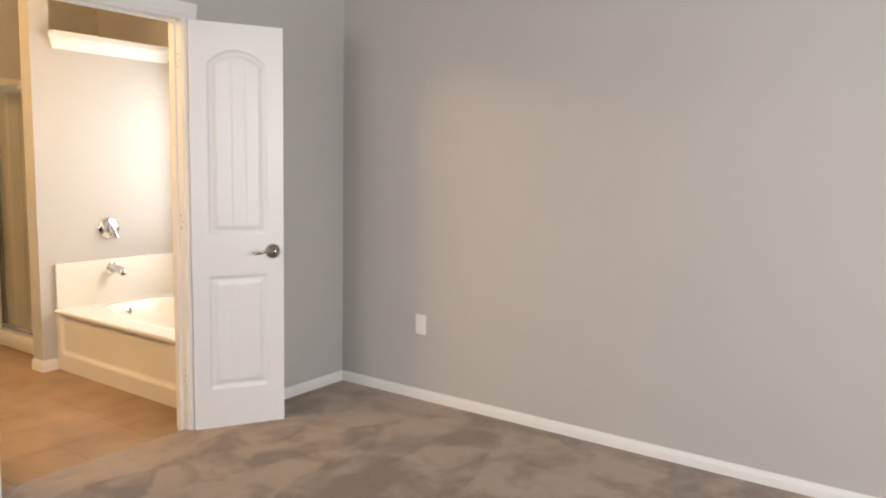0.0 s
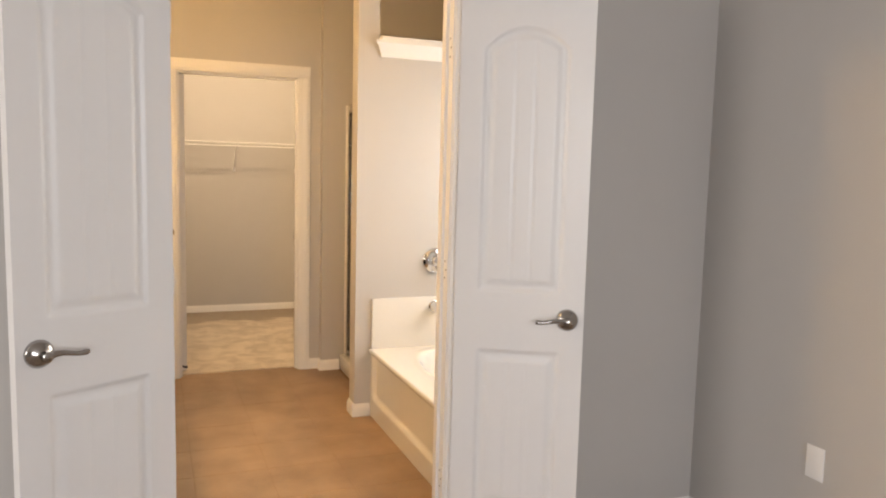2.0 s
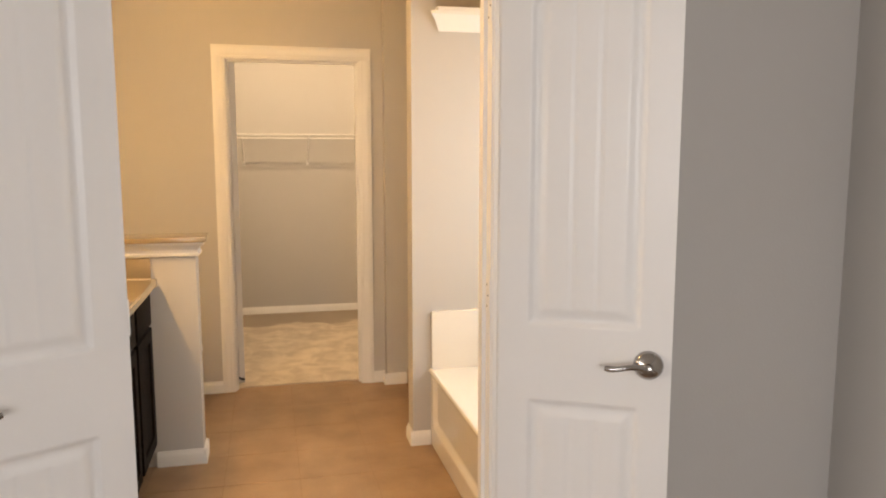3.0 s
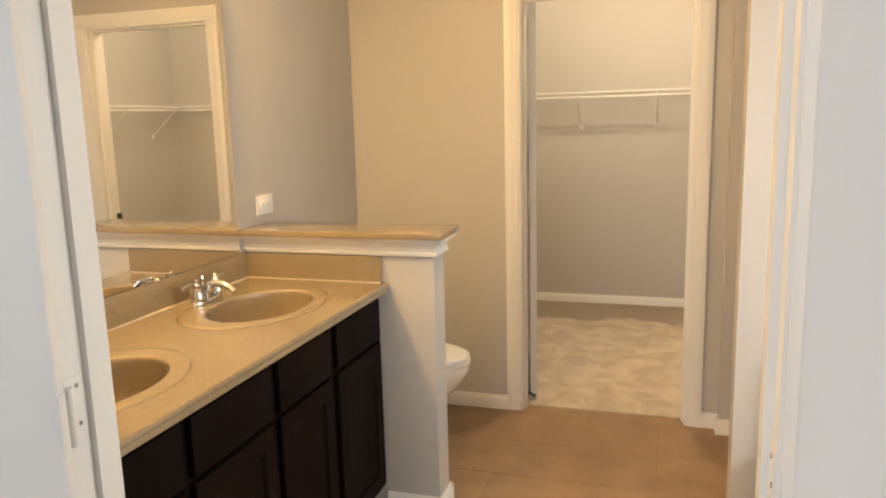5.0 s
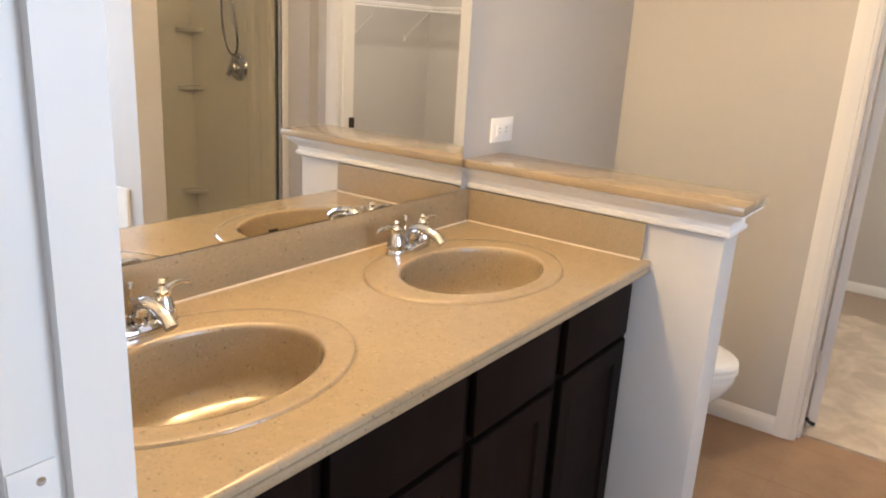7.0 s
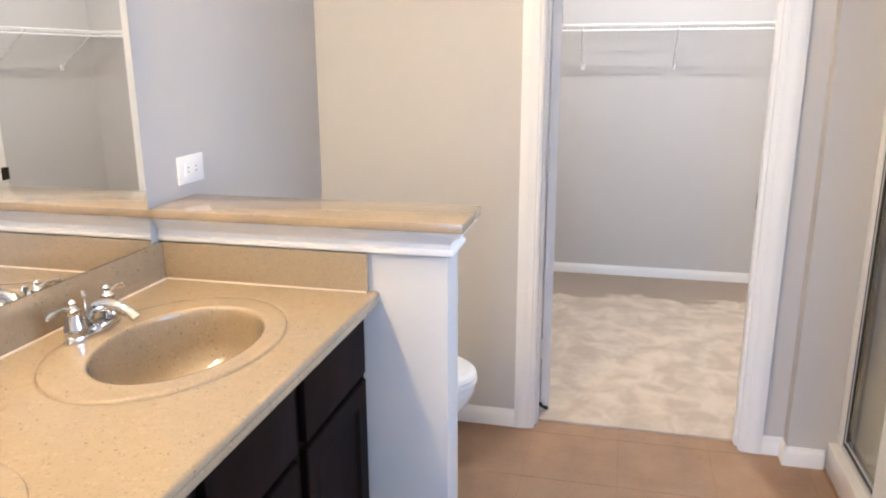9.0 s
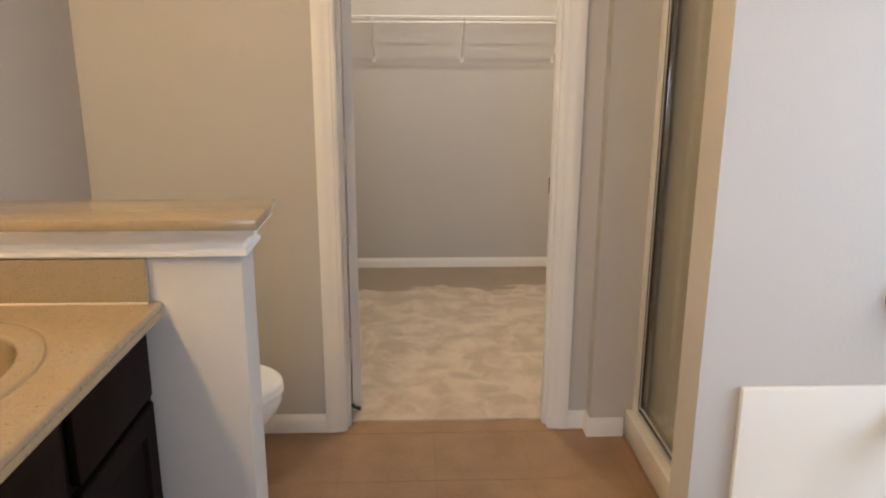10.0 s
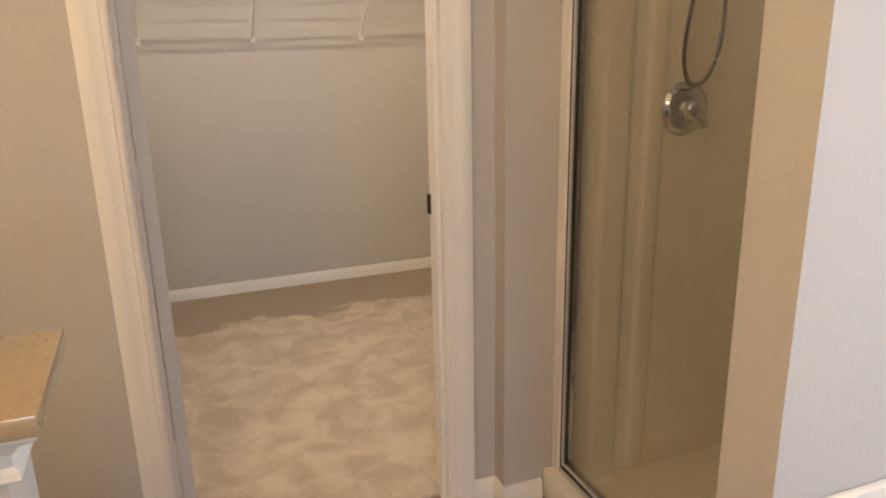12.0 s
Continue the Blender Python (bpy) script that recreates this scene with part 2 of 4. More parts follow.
GLASS = glass_material("shower_glass", (0.95, 0.95, 0.925))
PANE = glass_material("window_glass", (0.95, 0.97, 0.98))
GLOBE = glow_material("lit_globe", (1.0, 0.675, 0.295), BULB)
DOME = glow_material("lit_bulb", (1.0, 0.85, 0.64), 2150.0)
CAULK = material("pale_sealant", (0.60, 0.50, 0.40), 0.45, 0, 0.05, 20.0)
RUBBER = material("black_rubber", (0.015, 0.014, 0.013), 0.6)


# ---- mesh helpers ----
def box(bm, x0, x1, y0, y1, z0, z1, bevel=0.0):
    vs = [bm.verts.new(c) for c in itertools.product((x0, x1), (y0, y1), (z0, z1))]
    fs = [bm.faces.new([vs[i] for i in q]) for q in ((0, 1, 3, 2), (4, 6, 7, 5), (0, 4, 5, 1), (2, 3, 7, 6), (0, 2, 6, 4), (1, 5, 7, 3))]
    if bevel:
        es = list({e for f in fs for e in f.edges})
        bmesh.ops.bevel(bm, geom=es, offset=bevel, segments=2, profile=0.6, affect="EDGES")
    return bm


def boxes(*rows, bevel=0.0):
    bm = bmesh.new()
    for r in rows:
        box(bm, *r, bevel=bevel)
    return bm


def tube(bm, points, radius, sides=8, closed=False):
    """A round rod swept along points; radius is one number or one a point."""
    pts = [Vector(p) for p in points]
    rings = []
    up = Vector((0.13, 0.21, 0.97))
    for i, p in enumerate(pts):
        a = pts[i - 1] if i or closed else p
        b = pts[(i + 1) % len(pts)] if i + 1 < len(pts) or closed else p
        d = (b - a).normalized()
        u = d.cross(up)
        u = u.normalized() if u.length > 1e-4 else d.orthogonal().normalized()
        w = d.cross(u)
        r = radius[i] if isinstance(radius, (list, tuple)) else radius
        rings.append([bm.verts.new(p + r * (math.cos(k * math.tau / sides) * u + math.sin(k * math.tau / sides) * w)) for k in range(sides)])
    pairs = list(zip(rings, rings[1:])) + ([(rings[-1], rings[0])] if closed else [])
    for a, b in pairs:
        for k in range(sides):
            bm.faces.new((a[k], a[(k + 1) % sides], b[(k + 1) % sides], b[k]))
    if not closed:
        bm.faces.new(rings[0][::-1])
        bm.faces.new(rings[-1])
    return bm


def lathe(bm, profile, m=Matrix(), sides=24, sx=1.0, sy=1.0):
    """A turned shape: profile of (radius, height), about m's z axis."""
    rings = []
    for r, h in profile:
        rings.append([bm.verts.new(m @ Vector((sx * r * math.cos(k * math.tau / sides), sy * r * math.sin(k * math.tau / sides), h))) for k in range(sides)])
    for a, b in zip(rings, rings[1:]):
        for k in range(sides):
            bm.faces.new((a[k], a[(k + 1) % sides], b[(k + 1) % sides], b[k]))
    bm.faces.new(rings[0][::-1])
    bm.faces.new(rings[-1])
    return bm


def extrude_profile(bm, profile, axis, start, end, place):
    """A moulding: profile of (out, up) swept straight. place(along, out, up) gives the point."""
    rings = [[bm.verts.new(place(s, o, u)) for o, u in profile] for s in (start, end)]
    k = len(profile)
    for i in range(k):
        bm.faces.new((rings[0][i], rings[0][(i + 1) % k], rings[1][(i + 1) % k], rings[1][i]))
    bm.faces.new(rings[0][::-1])
    bm.faces.new(rings[1])
    return bm


def sheet(bm, nu, nv, at):
    """A grid of faces from at(i, j)."""
    vs = [[bm.verts.new(at(i, j)) for j in range(nv + 1)] for i in range(nu + 1)]
    for i in range(nu):
        for j in range(nv):
            bm.faces.new((vs[i][j], vs[i + 1][j], vs[i + 1][j + 1], vs[i][j + 1]))
    return vs


def mesh_object(name, bm, mat, smooth=None):
    bmesh.ops.recalc_face_normals(bm, faces=bm.faces)
    me = bpy.data.meshes.new(name)
    bm.to_mesh(me)
    bm.free()
    me.materials.append(mat)
    if smooth is not None:
        me.shade_smooth()
        me.set_sharp_from_angle(angle=radians(smooth))
    return new(name, me)


def part(name, bm, mat, parent, label="", smooth=35):
    ob = mesh_object(name, bm, mat, smooth)
    ob.parent = parent
    if label:
        ob["label"] = label
    return ob


def thing(name, label, category, m=Matrix(), group="", kind=""):
    ob = new(name)
    ob.matrix_world = m
    return tagged(ob, label, category, group, kind)


def structure(name, bm, mat, label, category, smooth=35):
    return tagged(mesh_object(name, bm, mat, smooth), label, category, kind="structure")


def smoothstep(a, b, v):
    v = min(1.0, max(0.0, (v - a) / (b - a)))
    return v * v * (3 - 2 * v)


# ---- the shell ----
H = 2.74
WB, WT = -2.212, -2.31  # bedroom and bath faces of the door wall
CB, CC = -4.935, -5.05  # bath and closet faces of the closet wall
N, S, BACK = 3.45, 0.615, -7.225
DL, DR, DH = 1.325, 2.328, 2.062  # double-door opening
EAST, SOUTH = 3.6, -3.0

structure("wall_west", boxes((WT, WB, SOUTH, DL, 0, H), (WT, WB, DR, N, 0, H), (WT, WB, DL, DR, DH, H)), PAINT, "grey painted wall with a double doorway", "wall")
structure("wall_north", boxes((BACK - 0.12, -3.66, N, N + 0.14, 0, H), (-2.54, EAST + 0.12, N, N + 0.14, 0, H), (-3.66, -2.54, N, N + 0.14, 0, 0.86), (-3.66, -2.54, N, N + 0.14, 2.02, H)), PAINT, "long light grey painted wall", "wall")
structure("wall_vanity", boxes((BACK, WT, S - 0.115, S, 0, H)), PAINT, "grey painted wall behind the vanity", "wall")
structure("wall_closet", boxes((CC, CB, S, 1.475, 0, H), (CC, CB, 2.290, N, 0, H), (CC, CB, 1.475, 2.290, 2.05, H)), PAINT, "painted wall with a closet doorway", "wall")
structure("wall_shower_end", boxes((CB, -4.868, 2.428, N, 0, H)), PAINT, "painted wall beside the shower", "wall")
structure("wall_divider", boxes((-3.955, -3.835, 2.402, 2.522, 0, H), (-3.955, -3.835, 2.522, N, 0, 2.10), (-3.955, -3.835, 2.522, N, 2.55, H)), PAINT, "painted wall between bathtub and shower with an opening near the ceiling", "wall")
structure("wall_closet_back", boxes((BACK - 0.12, BACK, S, N, 0, H)), PAINT, "grey painted closet wall", "wall")
structure("wall_south", boxes((WB, -2.0, SOUTH - 0.12, SOUTH, 0, H), (-0.2, EAST, SOUTH - 0.12, SOUTH, 0, H), (-2.0, -0.2, SOUTH - 0.12, SOUTH, 0, 0.8), (-2.0, -0.2, SOUTH - 0.12, SOUTH, 2.2, H)), PAINT, "grey painted bedroom wall", "wall")
structure("wall_east", boxes((EAST, EAST + 0.12, SOUTH, -0.05, 0, H), (EAST, EAST + 0.12, 2.45, N, 0, H), (EAST, EAST + 0.12, -0.05, 2.45, 0, 0.90), (EAST, EAST + 0.12, -0.05, 2.45, 2.30, H)), PAINT, "grey painted bedroom wall", "wall")
structure("ceiling", boxes((BACK - 0.12, EAST + 0.12, SOUTH - 0.12, N + 0.14, H, H + 0.1)), CEILING, "white textured ceiling", "ceiling")
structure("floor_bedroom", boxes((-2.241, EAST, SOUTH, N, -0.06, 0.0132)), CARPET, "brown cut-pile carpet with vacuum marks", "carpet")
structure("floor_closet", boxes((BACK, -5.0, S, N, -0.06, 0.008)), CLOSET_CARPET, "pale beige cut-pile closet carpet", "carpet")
floor_bath = structure("floor_bath", boxes((-5.0, -2.241, S, N, -0.06, -0.0016)), GROUT, "tan tiled bathroom floor", "floor")

# half-height wall beside the vanity
HW0, HW1, HWE = -3.968, -3.850, 1.385
structure("wall_half", boxes((HW0, HW1, S, HWE, 0, 1.066), bevel=0.002), PAINT, "half-height painted wall at the vanity's end", "wall")

BASE = [(0, 0), (0.014, 0), (0.014, 0.048), (0.011, 0.058), (0.006, 0.066), (0.005, 0.073), (0, 0.073)]


def baseboard(runs):
    """runs of (axis, fixed, sign, start, end): one moulding each, joined."""
    bm = bmesh.new()
    for axis, fixed, sign, a, b in runs:
        if axis == "x":
            extrude_profile(bm, BASE, 0, a, b, lambda s, o, u: (s, fixed + sign * (o + 0.0005), u))
        else:
            extrude_profile(bm, BASE, 0, a, b, lambda s, o, u: (fixed + sign * (o + 0.0005), s, u))
    return bm


structure("baseboard_bedroom", baseboard([("x", N, -1, WB, EAST), ("y", WB, 1, DR + 0.07, N), ("y", WB, 1, SOUTH, DL - 0.07), ("y", EAST, -1, SOUTH, N), ("x", SOUTH, 1, WB, EAST)]), WHITE, "white painted baseboard", "baseboard")
structure("baseboard_bath", baseboard([("y", CB, 1, S, 1.4115), ("y", CB, 1, 2.3535, 2.428), ("x", 2.428, -1, CB, -4.868 + 0.014), ("y", -4.868, 1, 2.414, 2.555), ("x", 2.402, -1, -3.955, -3.821), ("y", -3.835, 1, 2.388, 2.492), ("x", S, 1, CB, HW0), ("y", HW0, -1, S, HWE + 0.014), ("x", HWE, 1, HW0 - 0.014, HW1 + 0.014), ("y", HW1, 1, 1.175, HWE + 0.014)]), WHITE, "white painted baseboard", "baseboard")
structure("baseboard_closet", baseboard([("y", BACK, 1, S, N), ("x", N, -1, BACK, CC), ("x", S, 1, BACK, CC), ("y", CC, -1, S, 1.4115), ("y", CC, -1, 2.3535, N)]), WHITE, "white painted baseboard", "baseboard")

CW = 0.075  # casing width
CASE = [(o, u * CW / 0.062) for o, u in [(0, 0), (0.008, 0), (0.0095, 0.005), (0.0095, 0.009), (0.0125, 0.012), (0.0125, 0.027), (0.0155, 0.033), (0.0165, 0.040), (0.0165, 0.055), (0.0140, 0.060), (0.0140, 0.062), (0, 0.062)]]


def casing(name, x, sign, y0, y1, top, label):
    """Moulded casing round a doorway in a wall that faces along x."""
    bm = bmesh.new()
    extrude_profile(bm, CASE, 2, 0, top, lambda s, o, u: (x + sign * (o + 0.0005), y0 - u, s))
    extrude_profile(bm, CASE, 2, 0, top, lambda s, o, u: (x + sign * (o + 0.0005), y1 + u, s))
    extrude_profile(bm, CASE, 1, y0 - CW, y1 + CW, lambda s, o, u: (x + sign * (o + 0.0006), s, top + u))
    return structure(name, bm, WHITE, label, "door casing")


def jamb(name, x0, x1, y0, y1, top, stop, label):
    """Door lining with a stop on its sides and head; y0, y1 and top are the wall's opening."""
    t = 0.017
    bm = boxes((x0, x1, y0, y0 + t, 0, top), (x0, x1, y1 - t, y1, 0, top), (x0, x1, y0 + t, y1 - t, top - t, top))
    s0, s1 = stop
    for r in ((s0, s1, y0 + t, y0 + t + 0.011, 0, top - t), (s0, s1, y1 - t - 0.011, y1 - t, 0, top - t), (s0, s1, y0 + t + 0.011, y1 - t - 0.011, top - t - 0.011, top - t)):
        box(bm, *r)
    return structure(name, bm, WHITE, label, "door frame")


jamb("trim_double_door", WT - 0.001, WB + 0.001, DL, DR, DH, (WT + 0.022, WB - 0.042), "white painted double-door frame")
casing("trim_casing_bedroom", WB, 1, DL + 0.012, DR - 0.012, DH - 0.012, "white moulded casing round the double doorway")
jamb("trim_closet_door", CC - 0.001, CB + 0.001, 1.475, 2.290, 2.05, (CC + 0.042, CB - 0.03), "white painted closet door frame")
casing("trim_casing_closet", CB, 1, 1.487, 2.278, 2.038, "white moulded casing round the closet doorway")
casing("trim_casing_closet_inside", CC, -1, 1.487, 2.278, 2.038, "white moulded casing inside the closet")


def window_unit(name, x0, x1, y0, y1, z0, z1, along, label):
    """A framed window with two sashes and glass in a wall opening."""
    root = thing(name, label, "window", kind="structure")
    f = 0.045
    if along == "x":
        ym = (y0 + y1) / 2 + 0.02
        part("window_frame", boxes((x0, x0 + f, ym - 0.03, ym + 0.03, z0, z1), (x1 - f, x1, ym - 0.03, ym + 0.03, z0, z1), (x0 + f, x1 - f, ym - 0.03, ym + 0.03, z0, z0 + f), (x0 + f, x1 - f, ym - 0.03, ym + 0.03, z1 - f, z1)), PLASTIC, root)
        pane = part("pane", boxes((x0 + f, x1 - f, ym - 0.003, ym + 0.003, z0 + f, z1 - f)), PANE, root)
    else:
        xm, ym = (x0 + x1) / 2, (y0 + y1) / 2
        part("window_frame", boxes((xm - 0.03, xm + 0.03, y0, y0 + f, z0, z1), (xm - 0.03, xm + 0.03, y1 - f, y1, z0, z1), (xm - 0.03, xm + 0.03, y0 + f, y1 - f, z0, z0 + f), (xm - 0.03, xm + 0.03, y0 + f, y1 - f, z1 - f, z1), (xm - 0.031, xm + 0.031, ym - 0.02, ym + 0.02, z0 + f, z1 - f)), PLASTIC, root)
        pane = part("pane", boxes((xm - 0.003, xm + 0.003, y0 + f, y1 - f, z0 + f, z1 - f)), PANE, root)
    pane.visible_shadow = False
    return root


window_unit("window_1", -3.66, -2.54, N, N + 0.14, 0.86, 2.02, "x", "white framed window above the bathtub")
window_unit("window_2", EAST, EAST + 0.12, -0.05, 2.45, 0.90, 2.30, "y", "white framed double bedroom window")
window_unit("window_3", -2.0, -0.2, SOUTH - 0.12, SOUTH, 0.8, 2.2, "x", "white framed bedroom window")
structure("ground", boxes((-60, 60, -60, 60, -0.5, -0.35)), material("dry_lawn", (0.12, 0.13, 0.07), 0.9, 0, 0.3, 0.8), "flat lawn outside", "ground")

# ---- doors ----
def panel_relief(u, v, u0, u1, v0, v1, rise):
    """Depth of a moulded door panel at (u, v)."""
    c, hw = (u0 + u1) / 2, (u1 - u0) / 2
    top = v1 - rise * min(1.0, abs(u - c) / hw) ** 2.2
    s = min(u - u0, u1 - u, v - v0, top - v)
    if s <= 0:
        return 0.0
    d = -0.009 * smoothstep(0.0, 0.011, s) + 0.0075 * smoothstep(0.020, 0.046, s)
    if s > 0.046:
        w = (u1 - u0 - 0.092) / 3
        for k in (1, 2):
            g = abs(u - (u0 + 0.046 + k * w))
            d -= 0.0022 * (1 - smoothstep(0.0015, 0.006, g))
    return d


def door_leaf_mesh(width, height, thick):
    """Hollow-core door with an arched upper and a square lower panel on both faces. Hinge edge at x = 0, faces along y."""
    k = width / 0.457
    m = 0.082 * (1 + 0.5 * (k - 1))
    bm = bmesh.new()
    us = [width * i / 76 for i in range(77)]
    vs = [height * j / 300 for j in range(301)]

    rows = []
    for side in (0, 1):
        grid = []
        for u in us:
            col = []
            for v in vs:
                d = 0.0
                for box_ in ((0.995, 1.905, 0.075), (0.205, 0.785, 0.0)):
                    d += panel_relief(u, v, m, width - m, *box_)
                y = thick / 2 + d
                col.append(bm.verts.new((u, y if side else -y, v)))
            grid.append(col)
        rows.append(grid)
        for i in range(len(us) - 1):
            for j in range(len(vs) - 1):
                q = (grid[i][j], grid[i + 1][j], grid[i + 1][j + 1], grid[i][j + 1])
                bm.faces.new(q if not side else q[::-1])
    a, b = rows
    for i in range(len(us) - 1):
        for j in (0, -1):
            bm.faces.new((a[i][j], a[i + 1][j], b[i + 1][j], b[i][j]))
    for j in range(len(vs) - 1):
        for i in (0, -1):
            bm.faces.new((a[i][j], a[i][j + 1], b[i][j + 1], b[i][j]))
    return bm


def lever_set(parent, x, z, thick, toward):
    """A round rose, neck and curved lever on both faces."""
    for s in (1, -1):
        m = pose(x, s * thick / 2, z, -90 * s, 0, 0)
        lever = part("door_handle", lathe(bmesh.new(), [(0.038, 0), (0.0385, 0.005), (0.036, 0.012), (0.031, 0.018), (0.024, 0.023), (0.015, 0.027), (0.0115, 0.030), (0.0115, 0.045), (0.014, 0.050), (0.014, 0.058), (0.009, 0.061)], m, 28), NICKEL, parent, "satin nickel lever handle")
        y = s * (thick / 2 + 0.052)
        pts = [(x + toward * q, y - s * 0.004 * math.sin(q * 40), z + 0.004 * math.sin(q * 55)) for q in [0.0, 0.012, 0.026, 0.042, 0.058, 0.074, 0.088, 0.100, 0.108]]
        part("lever", tube(bmesh.new(), pts, [0.011, 0.0105, 0.009, 0.0078, 0.0072, 0.0072, 0.0078, 0.0085, 0.006], 12), NICKEL, lever)


def hinges(parent, thick, side, heights):
    for z in heights:
        h = part("hinge", lathe(bmesh.new(), [(0.006, -0.045), (0.0065, -0.044), (0.0065, 0.044), (0.006, 0.045)], pose(-0.006, side * (thick / 2 + 0.004), z), 10), WHITE, parent, "painted butt hinge")
        part("leaf", boxes((-0.0022, 0.0008, -thick / 2 + 0.004, thick / 2 + 0.003, z - 0.044, z + 0.044)), WHITE, h)


def door(name, width, height, m, latch, label, side):
    t = 0.035
    root = thing(name, label, "door", m, kind="structure")
    part("door_leaf", door_leaf_mesh(width, height, t), DOORWHITE, root, smooth=50)
    if latch:
        lever_set(root, width - 0.058, 0.905, t, -1)
    hinges(root, t, side, (0.28, 1.06, 1.84))
    return root


# right leaf stands folded far back, its bath face to the room; the left leaf mirrors it
door("door_1", 0.455, 2.03, pose(-2.196, 2.335, 0.014, 0, 0, 60.8), True, "white moulded double-door leaf standing wide open", 1)
door("door_2", 0.455, 2.03, pose(-2.170, 1.380, 0.014, 0, 0, -59.5), True, "white moulded double-door leaf standing wide open", -1)
door("door_3", 0.775, 2.02, pose(-5.070, 1.521, 0.016, 0, 0, 197.0), True, "white moulded closet door standing open", 1)


def hinge_plates(root, x0, x1, y, sign):
    """Painted hinge leaves with screws on the frame beside a door."""
    back = root.matrix_world.inverted()
    for z in (0.294, 1.074, 1.854):
        bm = boxes((x0, x1, min(y, y + sign * 0.0022), max(y, y + sign * 0.0022), z - 0.045, z + 0.045), bevel=0.0006)
        bmesh.ops.transform(bm, matrix=back, verts=bm.verts)
        plate_ = part("hinge_plate", bm, WHITE, root, "painted hinge leaf on the frame")
        bm = bmesh.new()
        for dz, dx in ((-0.030, 0.35), (0.0, 0.65), (0.030, 0.35)):
            lathe(bm, [(0.0038, 0.0), (0.0034, 0.0008), (0.001, 0.0006)], back @ pose(x0 + dx * (x1 - x0), y + sign * 0.0022, z + dz, -90 * sign), 10)
        part("screws", bm, NICKEL, plate_)


for ob in [o for o in scene.objects if o.name in ("door_1", "door_2", "door_3")]:
    bpy.context.view_layer.update()
    if ob.name == "door_1":
        hinge_plates(ob, WB - 0.036, WB, DR - 0.017, -1)
    elif ob.name == "door_2":
        hinge_plates(ob, WB - 0.036, WB, DL + 0.017, 1)
    else:
        hinge_plates(ob, CC, CC + 0.036, 1.492, 1)

strike = thing("strike_plate", "bronze strike plate on the closet door frame", "strike plate")
BRONZE = material("bronze", (0.035, 0.026, 0.02), 0.5, 0.3)
part("plate", boxes((CC + 0.002, CC + 0.036, 2.2715, 2.2735, 0.915, 0.975), bevel=0.0008), BRONZE, strike)
part("lip", boxes((CC - 0.010, CC + 0.004, 2.2675, 2.2714, 0.917, 0.973), bevel=0.0008), BRONZE, strike)

# ---- plates on the walls ----
plate = thing("wall_plate", "white blank wall plate on the grey wall", "wall plate", pose(-1.598, N, 0.456))
part("cover", boxes((-0.036, 0.036, -0.006, 0, -0.058, 0.058), bevel=0.0025), PLASTIC, plate)
part("screw", lathe(bmesh.new(), [(0.003, 0), (0.003, 0.001)], pose(0, -0.006, 0.03, 90), 10), PLASTIC, plate)
part("screw", lathe(bmesh.new(), [(0.003, 0), (0.003, 0.001)], pose(0, -0.006, -0.03, 90), 10), PLASTIC, plate)

outlet = thing("wall_outlet", "white electrical outlet mounted sideways above the half wall", "outlet", pose(-4.012, S, 1.164))
part("cover", boxes((-0.062, 0.062, 0, 0.006, -0.038, 0.038), bevel=0.0025), PLASTIC, outlet)
insert = part("receptacle", boxes((-0.034, 0.034, 0.005, 0.0085, -0.017, 0.017), bevel=0.001), PLASTIC, outlet)
for dx in (-0.019, 0.019):
    part("slot", boxes((dx - 0.004, dx + 0.004, 0.0083, 0.0088, -0.007, -0.005), (dx - 0.004, dx + 0.004, 0.0083, 0.0088, 0.005, 0.007)), DARK, insert)

# ---- cap of the half wall ----
structure("trim_cap", boxes((HW0 - 0.058, HW1 + 0.056, S + 0.001, 1.434, 1.068, 1.092), bevel=0.005), STONE, "tan speckled stone cap on the half wall", "wall cap")
CROWN = [(0, 0), (0.012, 0.0), (0.017, 0.004), (0.017, 0.013), (0.011, 0.017), (0.011, 0.030), (0.022, 0.044), (0.040, 0.054), (0.044, 0.058), (0.044, 0.066), (0, 0.066)]
bm = bmesh.new()
loops = []
for corner in range(4):
    ring = []
    for o, u in CROWN:
        o = 0.0005 + 0.92 * o
        x = HW1 + o if corner < 2 else HW0 - o
        y = HWE + o if corner in (1, 2) else S + 0.002
        ring.append(bm.verts.new((x, y, 1.001 + u)))
    loops.append(ring)
for a, b in zip(loops, loops[1:]):
    for k in range(len(CROWN)):
        bm.faces.new((a[k], a[(k + 1) % len(CROWN)], b[(k + 1) % len(CROWN)], b[k]))
structure("trim_crown", bm, WHITE, "white crown moulding under the half wall's cap", "moulding")

# ---- vanity ----
VX0, VX1, VF = HW1, WT, 1.165  # ends and the cabinet's front
SINKS = (-3.440, -2.685)


BOWL = (0.208, 0.150)


FIELD = (0.285, 0.215)  # raised oval field round each bowl


